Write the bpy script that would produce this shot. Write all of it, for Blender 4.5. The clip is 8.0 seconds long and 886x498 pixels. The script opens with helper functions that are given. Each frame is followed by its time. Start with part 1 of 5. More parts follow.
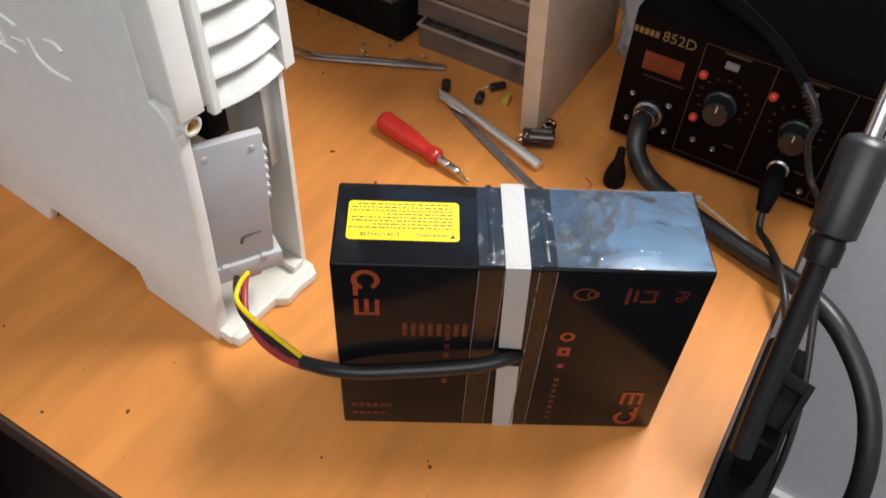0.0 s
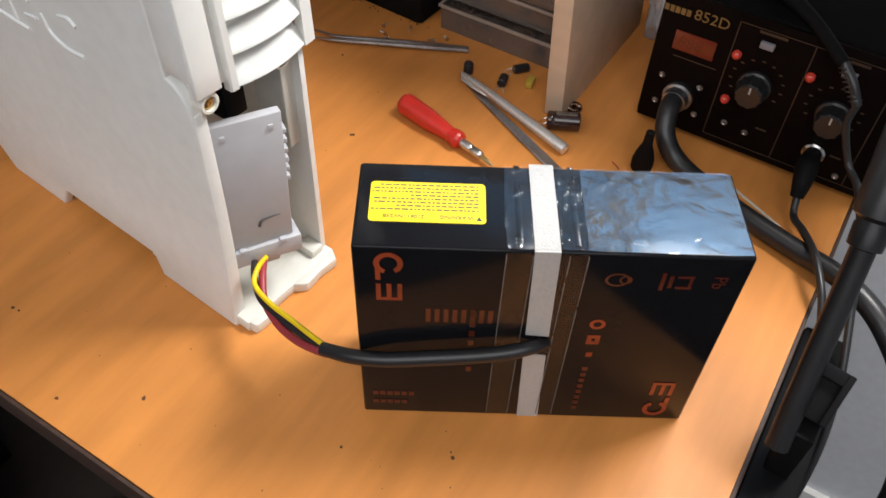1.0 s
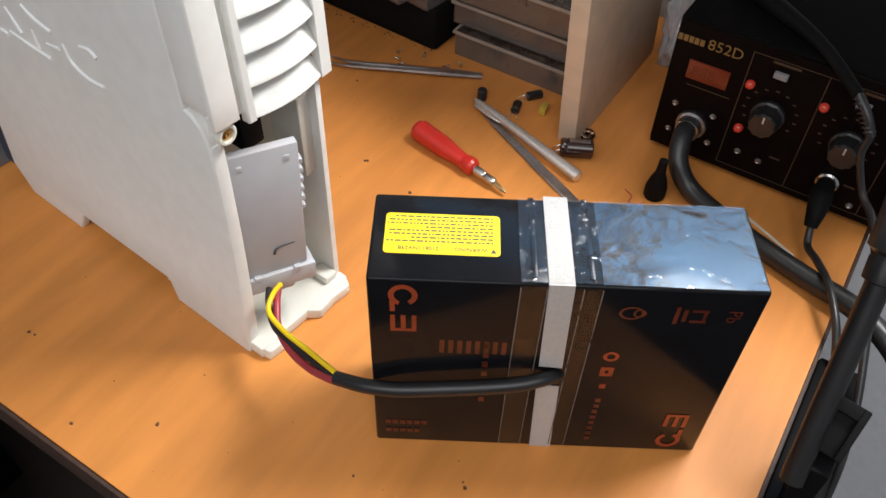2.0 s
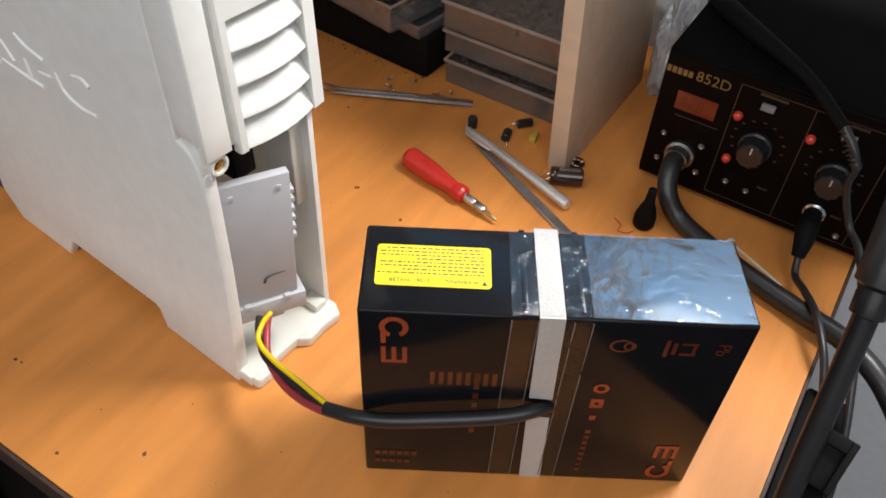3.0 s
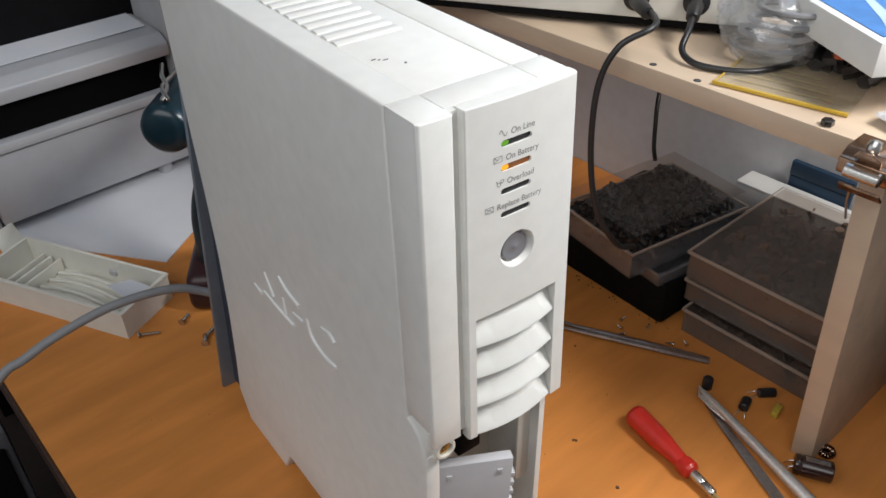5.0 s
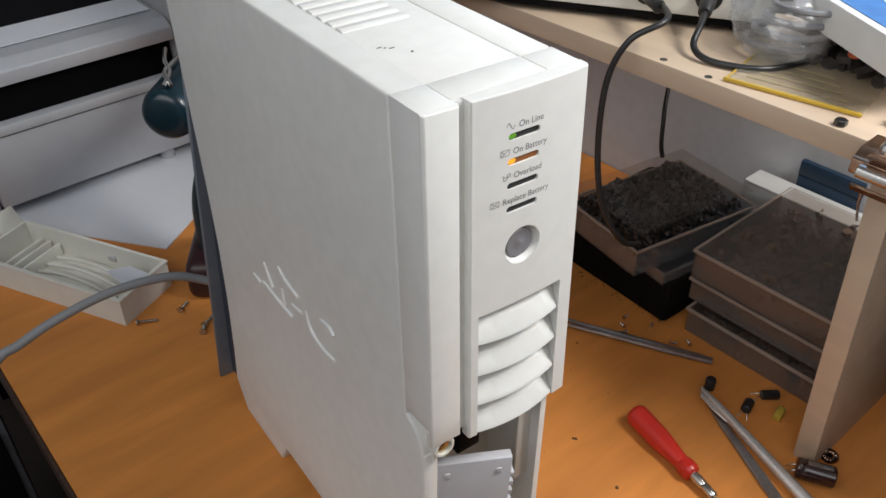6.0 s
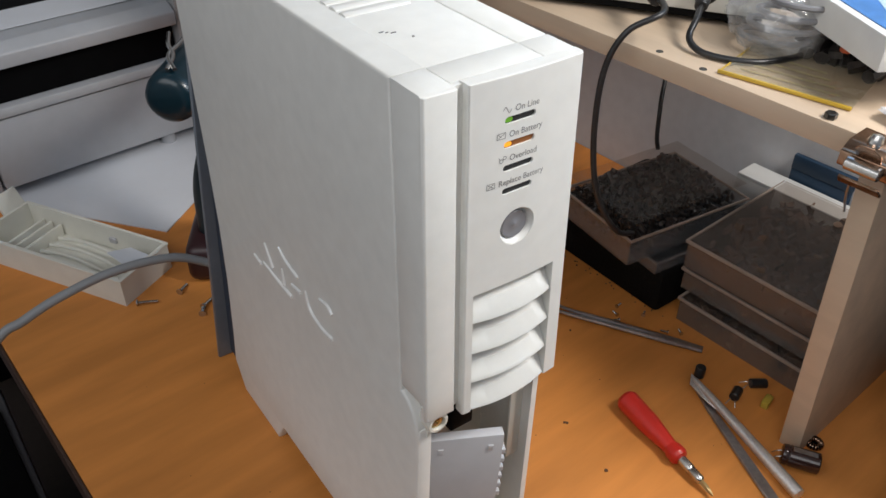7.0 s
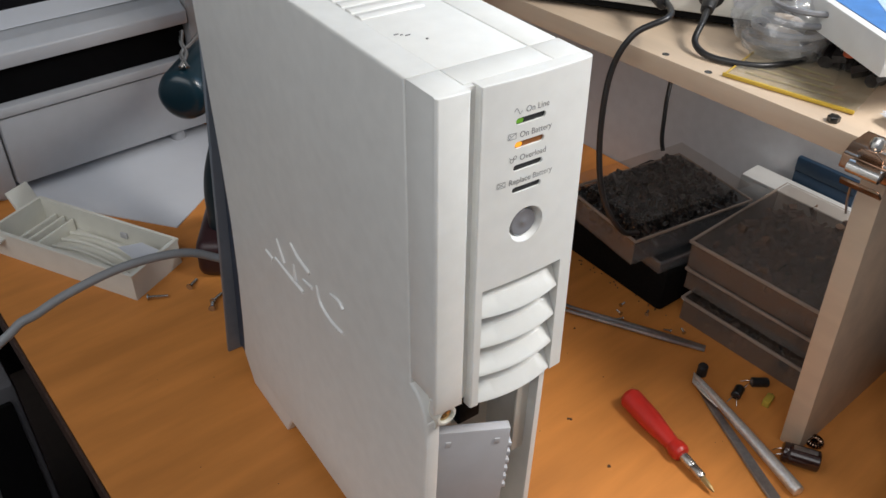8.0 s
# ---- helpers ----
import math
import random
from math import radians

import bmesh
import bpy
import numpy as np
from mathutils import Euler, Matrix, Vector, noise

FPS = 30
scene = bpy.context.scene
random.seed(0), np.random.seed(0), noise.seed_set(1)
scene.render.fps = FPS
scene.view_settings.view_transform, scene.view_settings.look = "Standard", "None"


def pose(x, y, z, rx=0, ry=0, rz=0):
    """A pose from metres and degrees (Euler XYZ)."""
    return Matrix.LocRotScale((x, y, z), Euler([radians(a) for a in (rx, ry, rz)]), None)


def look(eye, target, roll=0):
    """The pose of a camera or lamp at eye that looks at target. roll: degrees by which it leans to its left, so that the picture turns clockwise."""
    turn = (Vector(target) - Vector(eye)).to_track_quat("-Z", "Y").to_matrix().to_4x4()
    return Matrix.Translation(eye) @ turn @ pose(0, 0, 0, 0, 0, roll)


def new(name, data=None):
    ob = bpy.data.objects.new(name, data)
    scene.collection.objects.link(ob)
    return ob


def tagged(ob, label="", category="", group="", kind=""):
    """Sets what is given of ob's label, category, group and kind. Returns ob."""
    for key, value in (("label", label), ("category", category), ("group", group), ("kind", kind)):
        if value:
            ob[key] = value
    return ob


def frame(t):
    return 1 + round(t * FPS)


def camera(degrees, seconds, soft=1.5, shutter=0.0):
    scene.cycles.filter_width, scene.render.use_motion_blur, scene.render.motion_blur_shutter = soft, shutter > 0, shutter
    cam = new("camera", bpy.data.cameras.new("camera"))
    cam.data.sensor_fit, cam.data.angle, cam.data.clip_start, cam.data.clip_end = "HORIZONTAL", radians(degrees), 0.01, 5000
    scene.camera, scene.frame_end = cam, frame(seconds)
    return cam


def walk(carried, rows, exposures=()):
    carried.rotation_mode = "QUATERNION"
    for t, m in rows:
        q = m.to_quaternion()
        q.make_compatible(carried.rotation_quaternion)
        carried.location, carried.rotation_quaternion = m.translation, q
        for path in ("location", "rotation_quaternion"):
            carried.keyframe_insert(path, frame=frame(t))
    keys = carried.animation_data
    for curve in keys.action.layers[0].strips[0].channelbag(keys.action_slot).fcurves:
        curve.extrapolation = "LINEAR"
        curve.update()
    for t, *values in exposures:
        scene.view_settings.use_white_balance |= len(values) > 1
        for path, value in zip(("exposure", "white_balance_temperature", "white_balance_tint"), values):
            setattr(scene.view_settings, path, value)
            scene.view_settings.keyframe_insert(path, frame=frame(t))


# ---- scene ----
cam = camera(56.9, 8.0, shutter=0.5)
PATH = [
    (0, (-0.184, -0.287, 0.455), (0.927, 0.449, -1.036), 3.5),
    (0.5, (-0.183, -0.281, 0.444), (0.898, 0.429, -1.082), 3.3),
    (1, (-0.18, -0.279, 0.44), (0.894, 0.478, -1.067), 2.5),
    (1.5, (-0.179, -0.277, 0.444), (0.9, 0.512, -1.044), 2.1),
    (3, (-0.176, -0.271, 0.451), (0.952, 0.525, -0.996), 3.2),
    (3.5, (-0.177, -0.263, 0.463), (1.0, 0.671, -0.858), 3.0),
    (4, (-0.156, -0.228, 0.469), (0.944, 0.97, -0.696), 0.8),
    (4.5, (-0.15, -0.216, 0.483), (0.824, 1.089, -0.679), -0.9),
    (4.7, (-0.148, -0.217, 0.486), (0.813, 1.11, -0.66), -1.4),
    (5.8, (-0.141, -0.211, 0.489), (0.79, 1.082, -0.719), -0.1),
    (6, (-0.141, -0.21, 0.484), (0.802, 1.106, -0.69), -0.0),
    (6.5, (-0.148, -0.215, 0.485), (0.798, 1.101, -0.687), 0.6),
    (7, (-0.148, -0.22, 0.486), (0.795, 1.083, -0.702), 1.1),
    (7.5, (-0.149, -0.22, 0.488), (0.793, 1.077, -0.708), 1.5),
    (8, (-0.156, -0.225, 0.491), (0.781, 1.081, -0.699), 1.5),
]
walk(cam, [(t, look(eye, target, roll)) for t, eye, target, roll in PATH], [(0, 0.05), (0.8, 0.14), (3.2, 0.12), (4.1, -0.2), (4.8, -0.39), (5.8, -0.48), (8, -0.52)])

# ---------------------------------------------------------------- light
TABLE_TURN = 5.0
T = pose(0, 0, 0, 0, 0, TABLE_TURN)
world = bpy.data.worlds.new("room")
world.use_nodes = True
world.node_tree.nodes["Background"].inputs["Color"].default_value = (0.80, 0.88, 1.0, 1)
world.node_tree.nodes["Background"].inputs["Strength"].default_value = 0.05
scene.world = world


def area_lamp(name, m, sx, sy, watts, colour):
    data = bpy.data.lights.new(name, "AREA")
    data.shape, data.size, data.size_y = "RECTANGLE", sx, sy
    data.energy, data.color = watts, colour
    ob = new(name, data)
    ob.matrix_world = m
    return ob


area_lamp("work_lamp", look((0.46, -0.30, 0.78), (0.10, -0.05, 0.0)), 0.30, 0.22, 9.6, (1.0, 0.955, 0.91))
# Assumed room light out of view, widened and lowered as a soft fill
area_lamp("room_fill_lamp", look((-1.20, -0.46, 1.46), (-0.10, 0.0, 0.0)), 2.0, 1.2, 24.0, (0.98, 0.98, 1.0))


# ---------------------------------------------------------------- materials
def mat(name, colour, rough=0.5, metal=0.0, vary=0.12, scale=60.0, stain=0.10, stain_scale=7.0, bump=0.0, bump_scale=400.0,
        stretch=(1, 1, 1), coat=0.0, random_tint=0.0, spec=0.5):
    m = bpy.data.materials.new(name)
    m.use_nodes = True
    nt = m.node_tree
    n, l = nt.nodes, nt.links
    b = n["Principled BSDF"]
    b.inputs["Metallic"].default_value = metal
    b.inputs["Coat Weight"].default_value = coat
    b.inputs["Coat Roughness"].default_value = 0.12
    b.inputs["Specular IOR Level"].default_value = spec
    tc, mp = n.new("ShaderNodeTexCoord"), n.new("ShaderNodeMapping")
    mp.inputs["Scale"].default_value = stretch
    l.new(tc.outputs["Object"], mp.inputs["Vector"])
    fine, wide = n.new("ShaderNodeTexNoise"), n.new("ShaderNodeTexNoise")
    fine.inputs["Scale"].default_value, fine.inputs["Detail"].default_value = scale, 5
    wide.inputs["Scale"].default_value, wide.inputs["Detail"].default_value = stain_scale, 4
    for t in (fine, wide):
        l.new(mp.outputs["Vector"], t.inputs["Vector"])
    value = None
    for t, amount in ((fine, vary), (wide, stain)):
        r = n.new("ShaderNodeMapRange")
        r.inputs["From Min"].default_value, r.inputs["From Max"].default_value = 0.3, 0.7
        r.inputs["To Min"].default_value, r.inputs["To Max"].default_value = 1 - amount, 1 + amount
        l.new(t.outputs["Fac"], r.inputs["Value"])
        if value is None:
            value = r.outputs["Result"]
        else:
            mul = n.new("ShaderNodeMath")
            mul.operation = "MULTIPLY"
            l.new(value, mul.inputs[0]), l.new(r.outputs["Result"], mul.inputs[1])
            value = mul.outputs["Value"]
    if random_tint:
        oi, r = n.new("ShaderNodeObjectInfo"), n.new("ShaderNodeMapRange")
        r.inputs["To Min"].default_value, r.inputs["To Max"].default_value = 1 - random_tint, 1 + random_tint
        mul = n.new("ShaderNodeMath")
        mul.operation = "MULTIPLY"
        l.new(oi.outputs["Random"], r.inputs["Value"])
        l.new(value, mul.inputs[0]), l.new(r.outputs["Result"], mul.inputs[1])
        value = mul.outputs["Value"]
    mix = n.new("ShaderNodeVectorMath")
    mix.operation = "SCALE"
    mix.inputs[0].default_value = colour
    l.new(value, mix.inputs["Scale"])
    l.new(mix.outputs["Vector"], b.inputs["Base Color"])
    r = n.new("ShaderNodeMapRange")
    r.inputs["To Min"].default_value, r.inputs["To Max"].default_value = rough * 0.85, min(1, rough * 1.15)
    l.new(wide.outputs["Fac"], r.inputs["Value"])
    l.new(r.outputs["Result"], b.inputs["Roughness"])
    if bump:
        bt, bn = n.new("ShaderNodeTexNoise"), n.new("ShaderNodeBump")
        bt.inputs["Scale"].default_value, bt.inputs["Detail"].default_value = bump_scale, 3
        bn.inputs["Strength"].default_value, bn.inputs["Distance"].default_value = bump, 0.001
        l.new(mp.outputs["Vector"], bt.inputs["Vector"])
        l.new(bt.outputs["Fac"], bn.inputs["Height"])
        l.new(bn.outputs["Normal"], b.inputs["Normal"])
    return m


def film_mat(name, gloss, rough, tint=(1, 1, 1), wrinkle=0.5, wrinkle_scale=120.0, body=0.0, body_colour=(0.8, 0.8, 0.8), sheen=(1, 1, 1)):
    """Clear plastic film: see-through, with a wrinkled sheen and a little milky body."""
    m = bpy.data.materials.new(name)
    m.use_nodes = True
    n, l = m.node_tree.nodes, m.node_tree.links
    out = n["Material Output"]
    n.remove(n["Principled BSDF"])
    clear, shine, milk = n.new("ShaderNodeBsdfTransparent"), n.new("ShaderNodeBsdfGlossy"), n.new("ShaderNodeBsdfDiffuse")
    clear.inputs["Color"].default_value = (*tint, 1)
    milk.inputs["Color"].default_value = (*body_colour, 1)
    shine.inputs["Roughness"].default_value = rough
    shine.inputs["Color"].default_value = (*sheen, 1)
    a, b = n.new("ShaderNodeMixShader"), n.new("ShaderNodeMixShader")
    a.inputs["Fac"].default_value, b.inputs["Fac"].default_value = body, gloss
    l.new(clear.outputs["BSDF"], a.inputs[1]), l.new(milk.outputs["BSDF"], a.inputs[2])
    l.new(a.outputs["Shader"], b.inputs[1]), l.new(shine.outputs["BSDF"], b.inputs[2])
    l.new(b.outputs["Shader"], out.inputs["Surface"])
    tc, t, bn = n.new("ShaderNodeTexCoord"), n.new("ShaderNodeTexNoise"), n.new("ShaderNodeBump")
    t.inputs["Scale"].default_value, t.inputs["Detail"].default_value, t.inputs["Distortion"].default_value = wrinkle_scale, 4, 1.5
    bn.inputs["Strength"].default_value, bn.inputs["Distance"].default_value = wrinkle, 0.002
    l.new(tc.outputs["Object"], t.inputs["Vector"])
    l.new(t.outputs["Fac"], bn.inputs["Height"])
    l.new(bn.outputs["Normal"], shine.inputs["Normal"])
    return m


def glow_mat(name, colour, strength):
    m = bpy.data.materials.new(name)
    m.use_nodes = True
    b = m.node_tree.nodes["Principled BSDF"]
    b.inputs["Base Color"].default_value = (*colour, 1)
    b.inputs["Emission Color"].default_value = (*colour, 1)
    b.inputs["Emission Strength"].default_value = strength
    return m


WHITE_ABS = mat("white_abs", (0.75, 0.755, 0.725), 0.42, vary=0.03, scale=90, stain=0.04, bump=0.04, bump_scale=1500)
CREAM_ABS = mat("cream_abs", (0.70, 0.69, 0.62), 0.45, vary=0.03, stain=0.05, bump=0.12, bump_scale=1500)
GREY_ABS = mat("grey_abs", (0.45, 0.45, 0.465), 0.5, vary=0.04, stain=0.06, bump=0.1, bump_scale=1500)
BUTTON_GREY = mat("button_grey", (0.21, 0.21, 0.225), 0.4, vary=0.03)
SLOT_DARK = mat("slot_dark", (0.03, 0.03, 0.03), 0.2, vary=0.05)
CHASSIS = mat("chassis_paint", (0.03, 0.045, 0.07), 0.45, vary=0.1)
PLATE_GREY = mat("plate_steel", (0.20, 0.23, 0.27), 0.4, metal=0.3, vary=0.08)
INK_GREY = mat("thin_grey_ink", (0.20, 0.20, 0.20), 0.6, vary=0.02)
INK = mat("ink_grey", (0.06, 0.06, 0.06), 0.6, vary=0.02)
BATTERY_BLACK = mat("battery_case", (0.007, 0.0072, 0.0085), 0.13, vary=0.1, stain=0.1, bump=0.02, bump_scale=500, spec=0.13)
ORANGE_INK = mat("orange_ink", (0.26, 0.035, 0.012), 0.35, vary=0.15, scale=300, stain=0.3, stain_scale=60)
LABEL_YELLOW = mat("label_yellow", (0.90, 0.66, 0.01), 0.4, vary=0.03)
TAPE_WHITE = mat("cloth_tape", (0.43, 0.42, 0.40), 0.45, vary=0.06, scale=500, stain=0.08, bump=0.2, bump_scale=900)
CLEAR_TAPE = film_mat("clear_tape", 0.04, 0.08, wrinkle=0.9, wrinkle_scale=90)
CRINKLED_TAPE = film_mat("crinkled_tape", 0.115, 0.05, tint=(0.92, 0.96, 1), wrinkle=0.22, wrinkle_scale=85)
RUBBER = mat("black_rubber", (0.014, 0.014, 0.015), 0.38, vary=0.15, stain=0.15, spec=0.5)
RUBBER_DULL = mat("dull_black_plastic", (0.005, 0.005, 0.0055), 0.6, vary=0.15, stain=0.15, spec=0.09)
WIRE_YELLOW = mat("yellow_wire", (0.85, 0.60, 0.01), 0.35, vary=0.04)
WIRE_RED = mat("red_wire", (0.33, 0.035, 0.045), 0.4, vary=0.06)
WIRE_BLACK = mat("black_wire", (0.02, 0.018, 0.02), 0.35, vary=0.06)
STEEL = mat("steel", (0.55, 0.54, 0.52), 0.25, metal=1.0, vary=0.1, scale=300, stain=0.15, stain_scale=60)
DULL_STEEL = mat("dull_steel", (0.36, 0.36, 0.37), 0.36, metal=1.0, vary=0.12, scale=300, stain=0.2, stain_scale=50)
BRASS = mat("brass", (0.52, 0.40, 0.20), 0.28, metal=1.0, vary=0.1, scale=300)
COPPERY = mat("coppery_steel", (0.40, 0.26, 0.18), 0.22, metal=1.0, vary=0.15, scale=200)
RED_HANDLE = mat("red_handle", (0.50, 0.022, 0.014), 0.32, vary=0.06, stain=0.12, stain_scale=40, coat=0.1)
TABLE_WOOD = mat("beech_laminate", (0.62, 0.240, 0.056), 0.48, vary=0.12, scale=55, stain=0.14, stain_scale=5, stretch=(0.16, 1, 1), bump=0.06, bump_scale=300, spec=0.32)
EDGE_DARK = mat("table_edge", (0.045, 0.022, 0.014), 0.6, vary=0.3, scale=200)
SHELF_WOOD = mat("pale_beech_board", (0.52, 0.405, 0.295), 0.5, vary=0.09, scale=60, stain=0.07, stretch=(1, 0.14, 1), bump=0.08, bump_scale=300)
WALL_PAINT = mat("grey_wall_paint", (0.64, 0.655, 0.68), 0.8, vary=0.04, scale=80, stain=0.06, stain_scale=3, bump=0.3, bump_scale=250)
CEILING_PAINT = mat("ceiling_paint", (0.75, 0.75, 0.73), 0.85, vary=0.03, stain=0.04)
FLOOR_JOINT = mat("floor_joint", (0.03, 0.02, 0.015), 0.8)


# ---------------------------------------------------------------- mesh helpers
def thing(name, m, label, category, group="", kind=""):
    ob = new(name)
    ob.matrix_world = m
    ob.empty_display_size = 0.02
    return tagged(ob, label, category, group, kind)


def to_mesh(name, bm, material, smooth=40):
    bmesh.ops.recalc_face_normals(bm, faces=bm.faces)
    if smooth:
        for f in bm.faces:
            f.smooth = True
        limit = radians(smooth)
        for e in bm.edges:
            e.smooth = len(e.link_faces) == 2 and e.calc_face_angle(0) < limit
    me = bpy.data.meshes.new(name)
    bm.to_mesh(me)
    bm.free()
    me.materials.append(material)
    return me


def part(name, bm, material, parent, label="", smooth=40):
    me = bm if isinstance(bm, bpy.types.Mesh) else to_mesh(name, bm, material, smooth)
    ob = new(name, me)
    ob.parent = parent
    if label:
        tagged(ob, label)
    return ob


def solo(name, bm, material, m, label, category, group="", kind="", smooth=40):
    ob = new(name, to_mesh(name, bm, material, smooth))
    ob.matrix_world = m
    return tagged(ob, label, category, group, kind)


def bevel_edges(bm, edges, width, segments=2):
    if width > 0 and edges:
        bmesh.ops.bevel(bm, geom=edges, offset=width, segments=segments, profile=0.5, affect="EDGES", clamp_overlap=True)


def box(x0, x1, y0, y1, z0, z1, bevel=0.0, segments=2, bm=None, m=None):
    own = bmesh.new()
    mat4 = Matrix.Translation(((x0 + x1) / 2, (y0 + y1) / 2, (z0 + z1) / 2)) @ Matrix.Diagonal((x1 - x0, y1 - y0, z1 - z0, 1))
    bmesh.ops.create_cube(own, size=1, matrix=mat4)
    bevel_edges(own, own.edges[:], bevel, segments)
    if m is not None:
        bmesh.ops.transform(own, matrix=m, verts=own.verts)
    return merge(bm, own)


def merge(bm, own):
    if bm is None:
        return own
    me = bpy.data.meshes.new("tmp")
    own.to_mesh(me)
    own.free()
    bm.from_mesh(me)
    bpy.data.meshes.remove(me)
    return bm


def prism(profile, d0, d1, axis="z", bevel=0.0, segments=2, pick=None, bm=None, m=None):
    """A polygon drawn out along an axis. axis x: profile is (y, z); y: (x, z); z: (x, y)."""
    own = bmesh.new()

    def at(p, d):
        return {"x": (d, p[0], p[1]), "y": (p[0], d, p[1]), "z": (p[0], p[1], d)}[axis]

    a = [own.verts.new(at(p, d0)) for p in profile]
    b = [own.verts.new(at(p, d1)) for p in profile]
    own.faces.new(a)
    own.faces.new(b)
    for i in range(len(a)):
        j = (i + 1) % len(a)
        own.faces.new((a[i], a[j], b[j], b[i]))
    bmesh.ops.recalc_face_normals(own, faces=own.faces)
    if bevel:
        bevel_edges(own, [e for e in own.edges if pick is None or pick(e)], bevel, segments)
    if m is not None:
        bmesh.ops.transform(own, matrix=m, verts=own.verts)
    return merge(bm, own)


def rod(p0, p1, r0, r1=None, seg=20, bevel=0.0, bm=None):
    p0, p1 = Vector(p0), Vector(p1)
    r1 = r0 if r1 is None else r1
    d = p1 - p0
    own = bmesh.new()
    bmesh.ops.create_cone(own, cap_ends=True, segments=seg, radius1=r0, radius2=r1, depth=d.length)
    if bevel:
        bevel_edges(own, [e for e in own.edges if len(e.link_faces) == 2 and e.calc_face_angle(0) > 1.0], bevel)
    bmesh.ops.transform(own, verts=own.verts, matrix=Matrix.Translation((p0 + p1) / 2) @ d.to_track_quat("Z", "Y").to_matrix().to_4x4())
    return merge(bm, own)


def lathe(profile, p0, axis, seg=28, bm=None):
    """Rings (distance along the axis, radius) turned round an axis from p0."""
    own = bmesh.new()
    q = Vector(axis).to_track_quat("Z", "Y").to_matrix()
    p0 = Vector(p0)
    rings = []
    for d, r in profile:
        rings.append([own.verts.new(p0 + q @ Vector((r * math.cos(2 * math.pi * i / seg), r * math.sin(2 * math.pi * i / seg), d))) for i in range(seg)])
    for a, b in zip(rings, rings[1:]):
        for i in range(seg):
            own.faces.new((a[i], a[(i + 1) % seg], b[(i + 1) % seg], b[i]))
    own.faces.new(rings[0][::-1])
    own.faces.new(rings[-1])
    return merge(bm, own)


def smooth_line(points, steps=8):
    pts = [Vector(p) for p in points]
    pts = [2 * pts[0] - pts[1]] + pts + [2 * pts[-1] - pts[-2]]
    line = []
    for a, b, c, d in zip(pts, pts[1:], pts[2:], pts[3:]):
        for k in range(steps):
            t = k / steps
            line.append(0.5 * ((2 * b) + (c - a) * t + (2 * a - 5 * b + 4 * c - d) * t * t + (3 * b - a - 3 * c + d) * t ** 3))
    line.append(pts[-2])
    return line


def cable(points, r, seg=10, steps=8, bm=None, radii=None):
    """A round cable along a smooth line; radii, one for each point, let it swell."""
    line = smooth_line(points, steps)
    own = bmesh.new()
    rings, side = [], None
    for i, p in enumerate(line):
        d = (line[min(i + 1, len(line) - 1)] - line[max(i - 1, 0)]).normalized()
        if side is None:
            side = d.orthogonal().normalized()
        side = (side - d * side.dot(d)).normalized()
        up = d.cross(side)
        rr = r
        if radii:
            f = min(i / steps, len(radii) - 1.001)
            k = int(f)
            rr = radii[k] + (radii[k + 1] - radii[k]) * (f - k)
        rings.append([own.verts.new(p + rr * (math.cos(a) * side + math.sin(a) * up)) for a in (2 * math.pi * j / seg for j in range(seg))])
    for a, b in zip(rings, rings[1:]):
        for j in range(seg):
            own.faces.new((a[j], a[(j + 1) % seg], b[(j + 1) % seg], b[j]))
    own.faces.new(rings[0][::-1])
    own.faces.new(rings[-1])
    return merge(bm, own)


def text_mesh(name, body, size, material, m, depth=0.00008, align="LEFT"):
    cu = bpy.data.curves.new(name, "FONT")
    cu.body, cu.size, cu.extrude, cu.align_x = body, size, depth, align
    cu.resolution_u = 3
    tmp = bpy.data.objects.new("tmp", cu)
    scene.collection.objects.link(tmp)
    bpy.context.view_layer.update()
    me = bpy.data.meshes.new_from_object(tmp.evaluated_get(bpy.context.evaluated_depsgraph_get()))
    bpy.data.objects.remove(tmp)
    bpy.data.curves.remove(cu)
    me.transform(m)
    me.materials.clear()
    me.materials.append(material)
    me.name = name
    return me


# ---------------------------------------------------------------- room
def room_box(name, u0, u1, v0, v1, z0, z1, material, label, category):
    return solo(name, box(u0, u1, v0, v1, z0, z1), material, T, label, category, kind="structure", smooth=0)


room_box("wall_back", 0.535, 0.80, -1.60, 2.40, -0.73, 1.80, WALL_PAINT, "plain grey painted wall behind the work table", "wall")
room_box("wall_side", -2.40, 0.535, -1.72, -1.60, -0.73, 1.80, WALL_PAINT, "plain grey painted side wall", "wall")
room_box("wall_far", -2.40, 0.535, 2.40, 2.52, -0.73, 1.80, WALL_PAINT, "plain grey painted far wall", "wall")
room_box("wall_front", -2.52, -2.40, -1.72, 2.52, -0.73, 1.80, WALL_PAINT, "plain grey painted wall across the room", "wall")
room_box("ceiling", -2.52, 0.80, -1.72, 2.52, 1.80, 1.90, CEILING_PAINT, "plain white ceiling", "ceiling")
room_box("baseboard", 0.524, 0.5348, -1.59, 2.39, -0.7335, -0.665, CEILING_PAINT, "pale painted baseboard along the wall", "baseboard")
floor = room_box("floor", -2.52, 0.80, -1.72, 2.52, -0.80, -0.734, FLOOR_JOINT, "brown laminate floor with dark joints", "floor")

